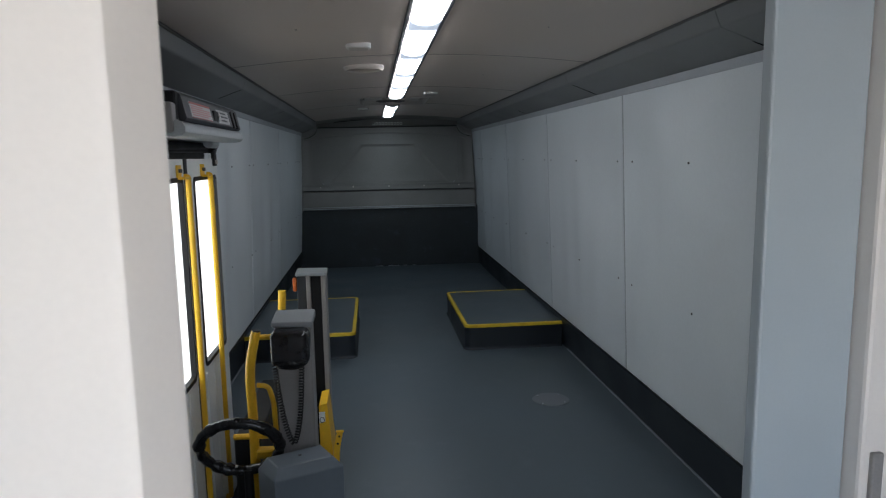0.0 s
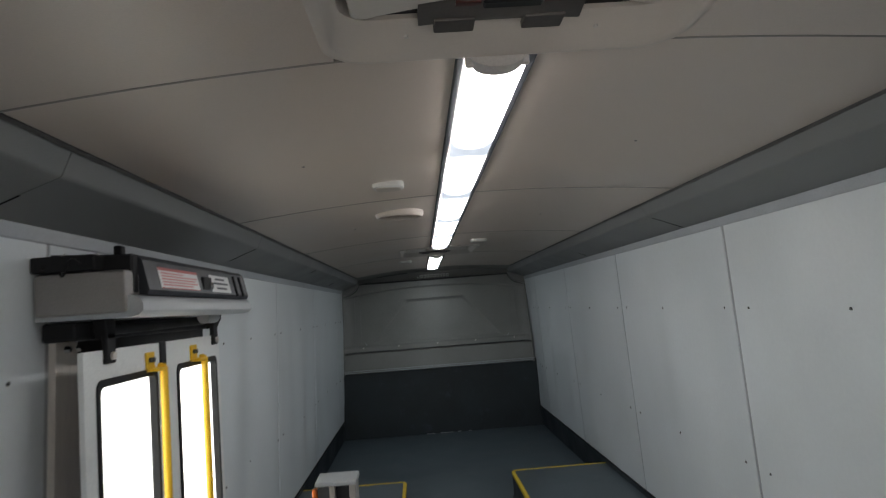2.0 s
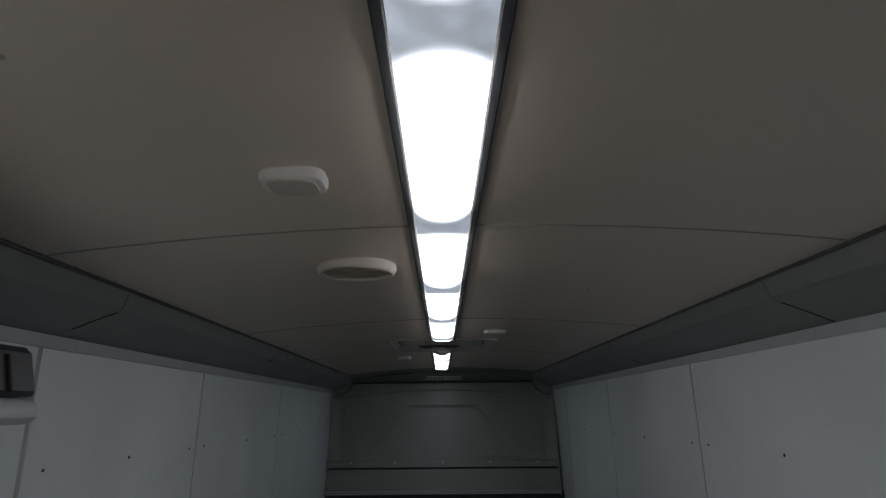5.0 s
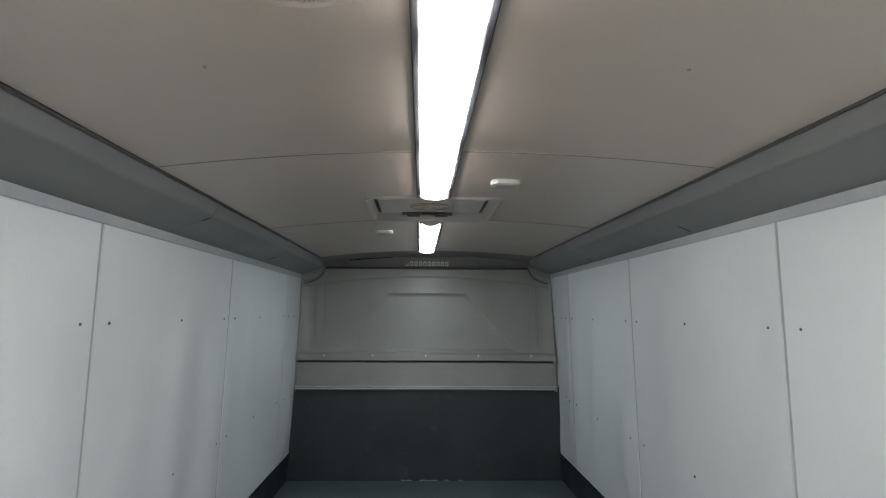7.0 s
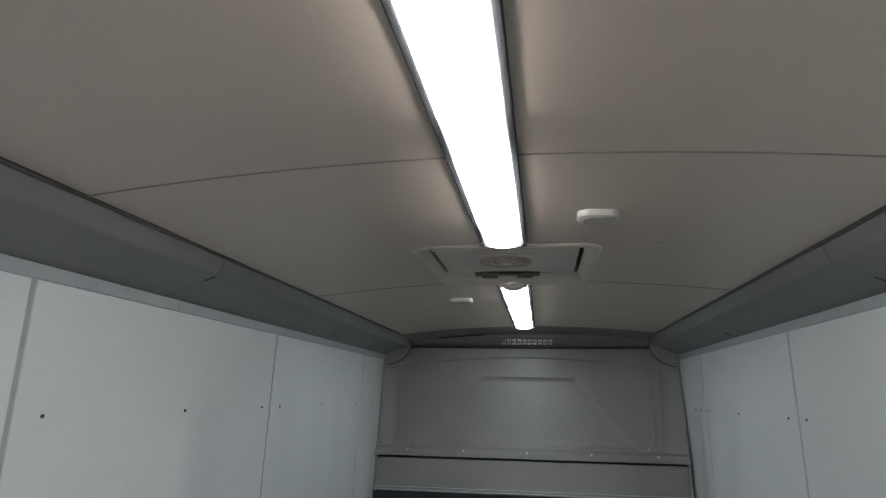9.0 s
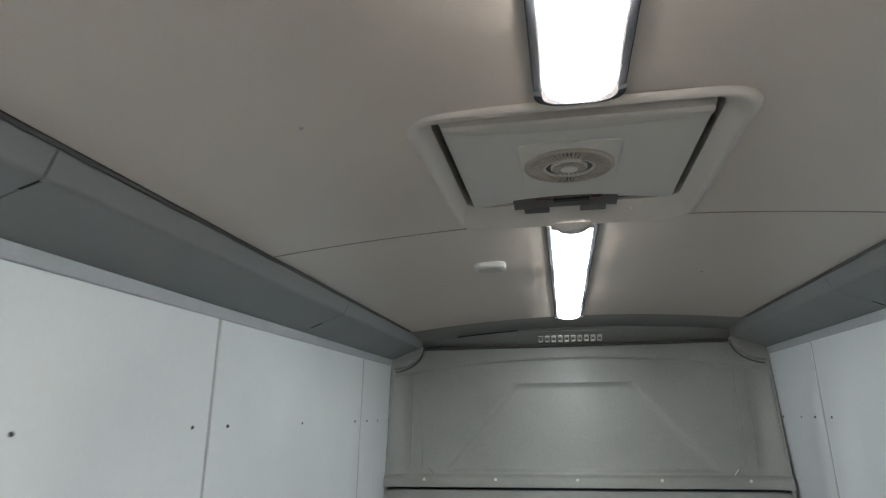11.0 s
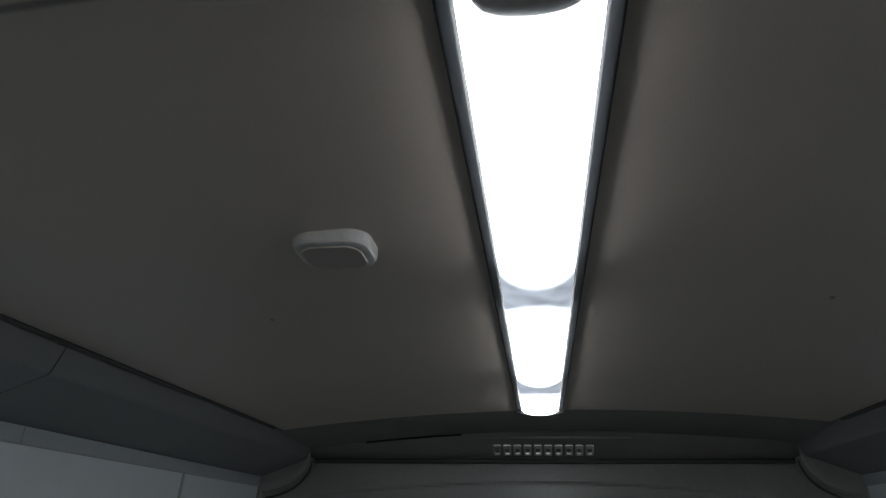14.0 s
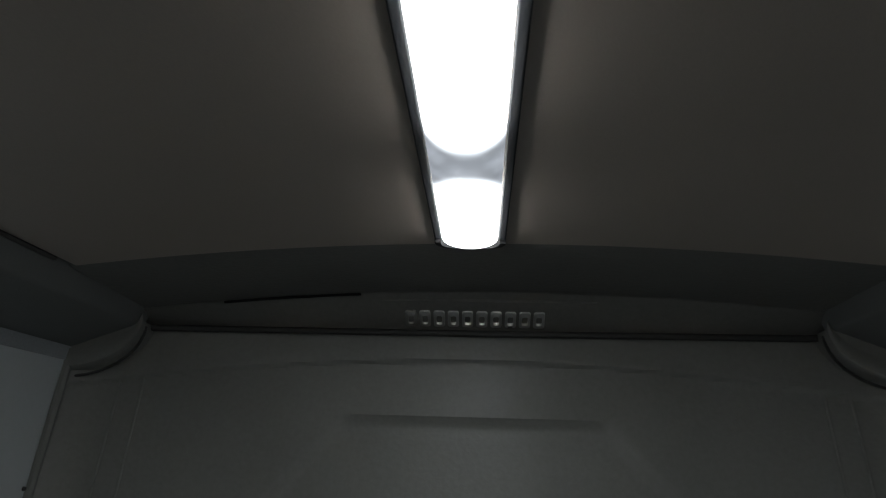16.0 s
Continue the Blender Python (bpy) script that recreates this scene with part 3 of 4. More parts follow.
turn = [radians(90 - 90 * i / 10) for i in range(11)]
part("seal_shade_line", tube([(-0.966, 9.140, 1.936), (-0.94, 9.150, 1.938), (0.0, 9.155, 1.940), (0.94, 9.150, 1.944), (0.966, 9.140, 1.945)], 0.0105, 8), M_SEAL_SHADE, wall_rear, "dark seal under the header", smooth=True)
# thin dark tubes paint the shade beneath both corner mouldings
for s, z in ((-1, 1.934), (1, 1.946)):
    run = [(s * (1.190 - 0.222 * math.cos(t)), 9.112, z - 0.150 * math.sin(t)) for t in turn]
    part("seal_shade_line", tube(run, 0.0042, 8), M_SEAL_SHADE, wall_rear, "thin dark line for the shade under the corner", smooth=True)
part("header", rear_header(), M_HEAD, wall_rear, "grey sloping header", smooth=True)
# shallow raised tablet with the maker's badge, as plain raised shapes
tab = [(-0.36, 9.11), (0.352, 9.11), (0.29, 9.222), (-0.298, 9.222)]


def header_z(y):
    return 2.048 + (1.944 - 2.048) * (y - 9.092) / (9.23 - 9.092)


part("tablet", loft([[(x, y, header_z(y) + 0.006) for x, y in tab], [(x * 0.99, y, header_z(y) - 0.009) for x, y in tab]], False, True), M_HEAD, wall_rear)
for i in range(10):
    x = -0.190 + i * 0.0420
    ya, yb = 9.138, 9.184
    O, I = rrect(x - 0.0165, x + 0.0165, ya, yb, 0.007, 3), rrect(x - 0.0085, x + 0.0085, ya + 0.010, yb - 0.010, 0.004, 3)
    up = lambda loop, k: [(u, v, header_z(v) - k) for u, v in loop]
    part("badge_plate", loft([up(I, 0.003), up(O, 0.003), up(O, 0.014), up(I, 0.017), up(I, 0.003)]), M_BADGE, wall_rear)
part("slit", tube([(-0.73 + 0.40 * i / 16, 9.084, ceil_z(-0.73 + 0.40 * i / 16) - 0.0205) for i in range(17)], 0.0042, 6), M_BLACK, wall_rear, "dark gap along the header edge", smooth=True)

# ---------- front end behind the camera: cab with a windscreen ----------
bm = box(-1.32, 1.32, Y0 - 0.06, Y0, -0.06, 0.45)
box(-1.32, 1.32, Y0 - 0.06, Y0, 1.92, 2.25, bm=bm)
box(-1.32, -1.12, Y0 - 0.06, Y0, 0.45, 1.92, bm=bm)
box(1.12, 1.32, Y0 - 0.06, Y0, 0.45, 1.92, bm=bm)
wall_front = tagged(part("wall_front", bm, M_PART), "pale grey front wall round the windscreen", "wall", kind="structure")
win = thing("window_1", (0, Y0 - 0.03, 0.45), "large clear windscreen with a black rubber seal", "window", kind="structure")
pane = part("pane", box(-1.12, 1.12, Y0 - 0.035, Y0 - 0.027, 0.45, 1.92), M_GLASS, win)
pane.visible_shadow = False
part("seal", loft([[(x, Y0 + 0.004, z) for x, z in rrect(-1.13, 1.13, 0.44, 1.93, 0.06)], [(x, Y0 + 0.004, z) for x, z in rrect(-1.09, 1.09, 0.48, 1.89, 0.05)], [(x, Y0 - 0.05, z) for x, z in rrect(-1.09, 1.09, 0.48, 1.89, 0.05)]]), M_BLACK, win)

# added area lamp: stands in for sky light and brightens the doorway posts
day = bpy.data.lights.new("windscreen_sky_fill", 'AREA')
day.shape = 'RECTANGLE'
day.size, day.size_y = 2.1, 1.35
day.energy = FRONT
day.color = (1.0, 0.95, 0.885)
lamp = new("windscreen_sky_fill", day)
lamp.matrix_world = look((0, Y0 - 0.04, 1.18), (0, 3, 1.18))

# partitions of the cab doorway
# unseen head added over the doorway to keep windscreen light off the ceiling
part("unseen_door_head", box(-0.384, 1.20, 0.25, 0.35, 1.87, 2.064, 0.006, 2), M_JAMB, wall_front, "unseen white head added to shade the front ceiling")
outline = [(-1.20, 0.207), (-0.416, 0.207), (-0.4085, 0.210), (-0.390, 0.246), (-0.388, 0.252), (-0.396, 0.262), (-0.45, 0.36), (-1.20, 0.36)]
bm = loft([[(x, y, 0.0) for x, y in outline], [(x, y, 2.02) for x, y in outline]], True, True)
tagged(part("partition_left", bm, M_JAMB, smooth=True), "white painted partition post at the cab doorway", "partition", kind="structure")
pr = tagged(part("partition_right", box(0.463, 0.652, 0.90, 0.935, 0.0, 2.03, 0.006, 2), M_PART), "pale blue-grey laminate partition with a white post", "partition", kind="structure")
part("post", box(0.654, 0.73, 0.86, 0.95, 0.0, 2.03, 0.008, 2), M_JAMB, pr, "white painted post")
part("side_panel", box(0.732, 1.20, 0.90, 0.935, 0.0, 2.03), M_PART, pr)
part("latch", box(0.672, 0.696, 0.850, 0.862, 0.87, 0.965, 0.004, 2), M_STEEL, pr, "steel door latch")

# ---------- ceiling lamps ----------
def axis(y):
    """The lamps' axis, which drifts a little from one end to the other."""
    return -0.0205 + 0.003 * (y - 1.8) if y < 6.2 else -0.0105 + 0.001 * (y - 6.7)


def diffuser_loop(y, half, sag, n=12):
    return [(axis(y) + half * math.cos(math.pi * i / n), y, 2.0525 - sag * math.sin(math.pi * i / n)) for i in range(n + 1)]


def lamp_strip(y0, y1, lit):
    th = thing("ceiling_lamp", (axis(y0), y0, 2.05), "long ceiling lamp with a curved lit white diffuser", "ceiling lamp", "ceiling lamps")
    # one curved diffuser with a rounded far end
    k, r = 24, 0.058
    loops = [diffuser_loop(y0 + 0.010 + (y1 - r - y0 - 0.010) * i / k, 0.0612, 0.0140) for i in range(k + 1)]
    for i in range(1, 9):
        a = radians(90 * i / 8)
        w = max(0.03, math.cos(a) ** 0.75)
        loops.append(diffuser_loop(y1 - r + r * math.sin(a), 0.0612 * w, 0.0140 * max(0.15, w)))
    part("diffuser", loft(loops, closed=False), lit, th, "translucent white plastic diffuser lit by tubes", smooth=True)
    for s in (-1, 1):
        rail = box(-0.0086, 0.0086, y0 - 0.010, y1 - 0.03, 2.0580, 2.075, 0.003, 2)
        for v in rail.verts:
            v.co.x += axis(v.co.y) + s * 0.0712
        part("side_rail", rail, M_RAIL, th, "dark side rail")
    # end cap by the hatch
    cap = []
    for i in range(9):
        t = i / 8
        row = []
        for j in range(13):
            u = math.cos(math.pi * j / 12)
            reach = 0.030 * math.sqrt(max(0.0, 1 - abs(u) ** 6)) + 0.010
            row.append((axis(y0) + 0.0530 * u, y0 - 0.020 + (reach + 0.008) * t, 2.056 - (0.029 - 0.006 * (2 * t - 1) ** 2) * math.sin(math.pi * j / 12)))
        cap.append(row)
    part("end_cap", loft(cap, True, True, closed=False), M_CAP, th, "grey plastic end cap", smooth=True)
    # added baffle across the lamp's end, blocks its light from the hatch frame
    part("end_plate", box(axis(y0) - 0.0625, axis(y0) + 0.0625, y0 - 0.004, y0 + 0.006, 2.0410, 2.072, 0.003, 1), M_CAP, th)
    # rail wrapped round the far end
    curve = [(math.copysign(abs(math.cos(t)) ** 0.6, math.cos(t)), math.sin(t) ** 0.8) for t in [math.pi * i / 16 for i in range(17)]]
    loops = []
    for u, v in curve:
        out, base = (axis(y1) + 0.0795 * u, y1 - 0.034 + 0.048 * v), (axis(y1) + 0.0650 * u, y1 - 0.034 + 0.038 * v)
        loops.append([(*base, 2.074), (*out, 2.074), (*out, 2.050), (*base, 2.048)])
    part("end_rail", loft(loops, True, True), M_RAIL, th, "dark rail round the lamp's end", smooth=True)
    return th


lamp_strip(1.793, 5.862, M_BRIGHT)
lamp_strip(6.686, 8.668, M_COOL)
LX = -0.012

# ---------- roof hatches ----------


def roof_hatch(y):
    """Roof hatch whose opening starts at y, with a slatted fan grille and a pull handle."""
    th = thing("roof_hatch", (LX, y + 0.27, 2.06), "cream plastic roof hatch with fan grille and handle", "roof hatch", "roof hatches")
    x0, x1, a, b = -0.306, 0.276, y - 0.004, y + 0.622
    ox0, ox1, oa, ob = -0.356, 0.330, y - 0.076, y + 0.740
    ring = [[(*p, 2.066) for p in rrect(ox0, ox1, oa, ob, 0.090)],
            [(*p, 2.0595) for p in rrect(ox0 + 0.003, ox1 - 0.003, oa + 0.002, ob - 0.002, 0.088)],
            [(*p, 2.0545) for p in rrect(ox0 + 0.012, ox1 - 0.012, oa + 0.009, ob - 0.009, 0.082)],
            [(*p, 2.0535) for p in rrect(ox0 + 0.020, ox1 - 0.020, oa + 0.016, ob - 0.016, 0.078)],
            [(*p, 2.0575) for p in rrect(ox0 + 0.028, ox1 - 0.028, oa + 0.024, ob - 0.026, 0.074)],
            [(*p, 2.080) for p in rrect(x0 - 0.010, x1 + 0.010, a - 0.010, b + 0.035, 0.065)],
            [(*p, 2.090) for p in rrect(x0, x1, a, b, 0.055)]]
    part("well_side", loft([[(*p, 2.090) for p in rrect(x0, x1, a, b, 0.055)], [(*p, 2.170) for p in rrect(x0, x1, a, b, 0.055)]]), M_HATCH, th, "cream well behind the lid")
    part("frame", loft(ring), M_HATCH, th, "moulded cream frame", smooth=True)
    part("well", box(x0 - 0.01, x1 + 0.01, a - 0.01, b + 0.01, 2.170, 2.180), M_BLACK, th)
    px0, px1, pa, pb = x0 + 0.018, x1 - 0.018, a + 0.006, b - 0.004
    bm = plate_xy(px0, px1, pa, pb, 0.03, 2.084, 2.105, 0.006, 10)
    ends = [e for e in bm.edges if abs(e.verts[0].co.y - e.verts[1].co.y) < 1e-5 and abs(e.verts[0].co.x - e.verts[1].co.x) > 0.3]
    bmesh.ops.subdivide_edges(bm, edges=ends, cuts=14)
    for v in bm.verts:
        if v.co.y > pb - 0.03:
            u = (2 * v.co.x - px0 - px1) / (px1 - px0)
            v.co.y -= 0.060 * max(0.0, 1 - u * u) * min(1, (v.co.y - pb + 0.03) / 0.02)
    # black slab paints the shade inside the slit at the lid's curved edge
    part("slit_shade", box(x0 + 0.030, x1 - 0.030, b - 0.060, b - 0.001, 2.0985, 2.102), M_BLACK, th, "black slab for the shade in the slit behind the lid")
    lid = part("lid", bm, M_LID, th, "flat pale hatch lid", smooth=True)
    # curved lip along the lid's near edge
    lip = []
    for i in range(25):
        t = i / 24
        x = px0 + 0.012 + (px1 - px0 - 0.024) * t
        w = 0.052 + 0.030 * (1 - (2 * t - 1) ** 2)
        lip.append([(x, pa - 0.001, 2.084), (x, pa, 2.066), (x, pa + 0.010, 2.060), (x, pa + w * 0.75, 2.066), (x, pa + w, 2.0835)])
    part("lid_lip", loft(lip, True, True, closed=False), M_HATCH, th, "raised cream lip", smooth=True)
    # fan plate and grille
    fx, fy = LX - 0.010, y + 0.296
    part("fan_plate", plate_xy(fx - 0.114, fx + 0.114, fy - 0.134, fy + 0.128, 0.012, 2.079, 2.0835, 0.003), M_LID, lid, smooth=True)
    R = 0.105
    part("fan_recess", cyl((fx, fy, 2.0788), (fx, fy, 2.0775), R * 0.95, 40), M_DBEAD, lid)

    def ring_at(r0, r1, z0, z1, n=48):
        return loft([[(fx + r * math.cos(2 * math.pi * i / n), fy + r * math.sin(2 * math.pi * i / n), z) for i in range(n)]
                     for r, z in ((r0, z1), (r0, z0), (r1, z0 + 0.002), (r1, z1))])
    part("grille_ring", ring_at(R * 0.91, R, 2.072, 2.0790), M_VANE, lid, smooth=True)
    part("grille_ring", ring_at(R * 0.53, R * 0.60, 2.071, 2.0775), M_LID, lid, smooth=True)
    part("grille_ring", ring_at(R * 0.37, R * 0.41, 2.071, 2.0775), M_LID, lid, smooth=True)
    part("grille_hub", cyl((fx, fy, 2.0776), (fx, fy, 2.067), R * 0.20, 24, bevel=0.003), M_LID, lid, smooth=True)
    bm = bmesh.new()
    for r0, r1, k in ((0.59, 0.92, 60), (0.17, 0.38, 22)):
        for i in range(k):
            b2 = box(R * r0, R * r1, -0.0019, 0.0019, 2.0695, 2.0772)
            bmesh.ops.rotate(b2, cent=(0, 0, 0), matrix=Matrix.Rotation(2 * math.pi * i / k, 3, 'Z'), verts=b2.verts)
            bmesh.ops.translate(b2, vec=(fx, fy, 0), verts=b2.verts)
            merge(bm, b2)
    tagged(part("vane_ring", bm, M_VANE, lid), kind="stuff")
    for t0 in (60, 240):
        pts = [(fx + R * 0.46 * math.cos(radians(t0 + k * 8)), fy + R * 0.46 * math.sin(radians(t0 + k * 8)), 2.0755) for k in range(9)]
        part("grille_arc", tube(pts, 0.0045, 6), M_LID, lid)
    # handle
    hy = y + (0.558 if y > 3 else 0.564)
    loops = []
    for i in range(15):
        t = i / 14
        x = LX - 0.160 + 0.282 * t
        k = 0.020 * (1 - (2 * t - 1) ** 2)
        loops.append([(x, hy - 0.004 - k, 2.106), (x, hy - 0.010 - k, 2.088), (x, hy - 0.002 - k, 2.080), (x, hy + 0.050 - k, 2.073), (x, hy + 0.064 - k * 0.5, 2.078), (x, hy + 0.064 - k * 0.5, 2.106)])
    h = part("handle", loft(loops, True, True), M_HANDLE, th, "dark brown-black plastic pull handle", smooth=True)
    part("handle_slot", box(LX - 0.052, LX + 0.048, hy - 0.0185, hy + 0.006, 2.0752, 2.086, 0.003, 1), M_BLACK, h)
    for xa, xb in ((-0.098, -0.056), (0.050, 0.078)):
        part("handle_label", box(LX + xa, LX + xb, hy - 0.0180, hy - 0.007, 2.0765, 2.084), M_DRED, h, "dark red strip")
    for xa, xb in ((-0.133, -0.062), (0.023, 0.094)):
        part("handle_foot", box(LX + xa, LX + xb, hy + 0.030, hy + 0.080, 2.069, 2.084, 0.003, 2), M_HANDLE, h, smooth=True)
    for x in (-0.182, 0.165):
        part("screw", cyl((LX + x, y + 0.666, 2.080), (LX + x, y + 0.666, 2.0735), 0.005, 10, 0.004), M_CAP, th)
    return th


for hy0 in HATCH_YS:
    roof_hatch(hy0 + 0.03)

# ---------- small ceiling fittings ----------


def ceiling_cover(x, y):
    th = thing("ceiling_cover", (x, y, ceil_z(x)), "small white rounded plastic cover on the ceiling", "ceiling cover", "ceiling covers")
    z = ceil_z(x)
    part("rim", plate_xy(x - 0.059, x + 0.059, y - 0.054, y + 0.054, 0.034, z - 0.020, z + 0.004, 0.010, 8), M_WHITE, th, smooth=True)
    part("face", plate_xy(x - 0.046, x + 0.046, y - 0.042, y + 0.042, 0.026, z - 0.0225, z - 0.019, 0.003, 8), M_FACE_SHADED, th, smooth=True)


for cx, cy in ((-0.289, 3.025), (0.279, 5.522), (-0.310, 7.19)):
    ceiling_cover(cx, cy)


def round_vent(x, y):
    """A rounded rim with three rows of fine brown ribs between flat bars."""
    z = ceil_z(x)
    th = thing("round_vent", (x, y, z), "round cream ceiling air vent with fine brown ribs", "air vent")
    n = 48
    prof = ((0.118, 0.003), (0.119, -0.010), (0.113, -0.022), (0.106, -0.026), (0.099, -0.023), (0.097, -0.006))
    part("rim", loft([[(x + r * math.cos(2 * math.pi * i / n), y + r * math.sin(2 * math.pi * i / n), z + dz) for i in range(n)] for r, dz in prof]), M_HATCH, th, smooth=True)
    part("throat", cyl((x, y, z - 0.004), (x, y, z - 0.007), 0.098, 40), M_BLACK, th)
    R = 0.0975
    for d in (-0.034, 0.030):
        half = math.sqrt(R * R - d * d)
        part("cross_bar", box(x - half, x + half, y + d - 0.0025, y + d + 0.0025, z - 0.020, z - 0.008), M_RIB, th)
    for lo, hi, lean in ((-0.097, -0.036, 0.0), (-0.032, 0.028, 0.010), (0.032, 0.097, 0.0)):
        for k in range(26):
            d = -0.0935 + 0.187 * k / 25
            half = math.sqrt(max(0.0, R * R - d * d))
            a, b = max(lo, -half), min(hi, half)
            if b - a < 0.004:
                continue
            b2 = box(x + d - 0.0015, x + d + 0.0015, y + a, y + b, z - 0.019, z - 0.008)
            for v in b2.verts:
                v.co.x += lean * (v.co.y - y - lo) / (hi - lo) - lean / 2
            part("rib", b2, M_RIB, th)


round_vent(-0.270, 3.80)

for x in (-0.53, 0.51):
    for y in (2.57, 4.21, 5.86, 7.50):
        z = ceil_z(x)
        tagged(part("ceiling_screw", cyl((x, y, z + 0.001), (x, y, z - 0.003), 0.005, 8, 0.004), M_STEEL),
               "small dark screw head in the ceiling sheet", "screw", "ceiling screws")

# ---------- wheel arch covers ----------


def arch_cover(s, xin, xout, y0, y1):
    th = thing("wheel_arch_cover", (s * (xin + xout) / 2, (y0 + y1) / 2, 0), "low black vinyl wheel cover with yellow edge strip", "wheel cover", "wheel covers")
    h, r = 0.200, 0.055
    n = 7

    def path(inset):
        rr = r - inset
        pts = [(xout, y0 + inset)]
        for i in range(n + 1):
            a = radians(270 - 90 * i / n)
            pts.append((xin + inset + rr + rr * math.cos(a), y0 + inset + rr + rr * math.sin(a)))
        for i in range(n + 1):
            a = radians(180 - 90 * i / n)
            pts.append((xin + inset + rr + rr * math.cos(a), y1 - inset - rr + rr * math.sin(a)))
        pts.append((xout, y1 - inset))
        return pts
    P = lambda inset, z: [(s * x, y, z) for x, y in path(inset)]
    part("body", loft([P(-0.012, 0.0), P(-0.009, 0.003), P(-0.002, 0.010), P(0.0, 0.03), P(0.0, h - 0.022)], closed=False), M_KICK, th, "black vinyl sides", smooth=True)
    part("top", loft([P(0.006, h - 0.010), P(0.008, h - 0.001), P(0.014, h)], False, True, closed=False), M_FLOOR, th, "blue-grey vinyl top")
    part("edge_strip", loft([P(0.004, h - 0.024), P(-0.003, h - 0.022), P(-0.004, h - 0.004), P(0.000, h + 0.002), P(0.020, h + 0.003), P(0.024, h + 0.0005)], closed=False), M_YTRIM, th, "yellow edge strip", smooth=True)


arch_cover(1, 0.452, 1.236, 4.80, 6.10)
arch_cover(-1, 0.408, 1.236, 4.73, 6.03)

fd = thing("floor_cover_plate", (0.83, 3.658, 0), "round grey inspection cover plate on the floor", "cover plate")
part("plate", cyl((0.83, 3.658, 0.0), (0.83, 3.658, 0.004), 0.115, 40, 0.113), M_DISC, fd, smooth=True)
for i in range(4):
    a = radians(45 + 90 * i)
    part("screw", cyl((0.83 + 0.098 * math.cos(a), 3.658 + 0.098 * math.sin(a), 0.004), (0.83 + 0.098 * math.cos(a), 3.658 + 0.098 * math.sin(a), 0.007), 0.006, 8), M_CHROME, fd)

# ---------- folding door ----------
DX = -1.052


def frame_yz(x0, x1, outer, inner, ro, ri):
    """A flat frame in the plane of the door: outer and inner are (y0, y1, z0, z1)."""
    O = lambda x: [(x, a, b) for a, b in rrect(*outer, ro)]
    I = lambda x: [(x, a, b) for a, b in rrect(*inner, ri)]
    return loft([O(x0), O(x1), I(x1), I(x0), O(x0)])


def door_leaf(name, y0, y1, win, rail_y, hanger_y):
    low = -0.28
    d = thing(name, (DX, (y0 + y1) / 2, low), "white folding door leaf with a tall window and yellow rail", "door", "door leaves", "structure")
    wy0, wy1, wz0, wz1 = win
    leaf = frame_yz(DX - 0.014, DX, (y0, y1, low, 1.537), (wy0 + 0.004, wy1 - 0.004, wz0 + 0.004, wz1 - 0.004), 0.008, 0.030)
    part("leaf", leaf, M_DOOR, d)
    for k in (0.16, 0.42, 0.70):
        y = y0 + (y1 - y0) * k
        part("moulding_rib", box(DX - 0.002, DX + 0.005, y - 0.010, y + 0.010, low, wz0 - 0.03, 0.003, 2), M_DOOR, d, "shallow upright rib", smooth=True)
    part("gasket", frame_yz(DX - 0.016, DX + 0.006, (wy0 - 0.004, wy1 + 0.004, wz0 - 0.004, wz1 + 0.004), (wy0 + 0.012, wy1 - 0.012, wz0 + 0.016, wz1 - 0.016), 0.032, 0.020), M_BLACK, d, "black rubber window seal")
    pane = part("pane", box(DX - 0.011, DX - 0.006, wy0 + 0.01, wy1 - 0.01, wz0 + 0.01, wz1 - 0.01), M_GLASS, d)
    pane.visible_shadow = False
    part("grab_rail", tube(bend([(DX + 0.012, rail_y, 1.462), (DX + 0.028, rail_y, 1.462), (DX + 0.028, rail_y, -0.20), (DX + 0.004, rail_y, -0.20)], 0.012), 0.0125, 10), M_YELLOW, d, "yellow painted grab rail", smooth=True)
    plate = part("rail_bracket", box(DX, DX + 0.008, rail_y - 0.075, rail_y - 0.018, 1.452, 1.512, 0.002, 1), M_YELLOW, d, "yellow bracket")
    for k in (-0.058, -0.034):
        part("bolt", cyl((DX + 0.008, rail_y + k, 1.488), (DX + 0.015, rail_y + k, 1.488), 0.008, 6), M_DARKMETAL, plate)
    part("bracket_arm", box(DX, DX + 0.036, rail_y - 0.06, rail_y + 0.010, 1.452, 1.462), M_YELLOW, d)
    hg = part("hanger", box(DX - 0.005, DX + 0.012, hanger_y - 0.026, hanger_y + 0.026, 1.500, 1.58, 0.003, 1), M_BLACK, d, "black steel hanger")
    part("hanger_bolt", cyl((DX + 0.012, hanger_y, 1.52), (DX + 0.021, hanger_y, 1.52), 0.011, 6), M_ALU, hg)
    return d


door_leaf("door_1", 2.255, 2.738, (2.318, 2.705, 0.565, 1.456), 2.700, 2.385)
door_leaf("door_2", 2.800, 3.372, (2.885, 3.315, 0.565, 1.452), 3.095, 3.30)
# glowing sheets stand in for daylight behind the panes, each with an added black backing
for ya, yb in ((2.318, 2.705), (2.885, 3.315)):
    tagged(part("backdrop", box(DX - 0.021, DX - 0.019, ya + 0.006, yb - 0.006, 0.571, 1.450), M_DAY),
           "glowing white sheet standing in for daylight behind the door window", "backdrop", kind="structure")
    tagged(part("glow_backing", box(DX - 0.0245, DX - 0.0213, ya - 0.002, yb + 0.002, 0.563, 1.458), M_BLACK),
           "added black sheet behind the glowing door window sheet", "door skin", kind="structure")
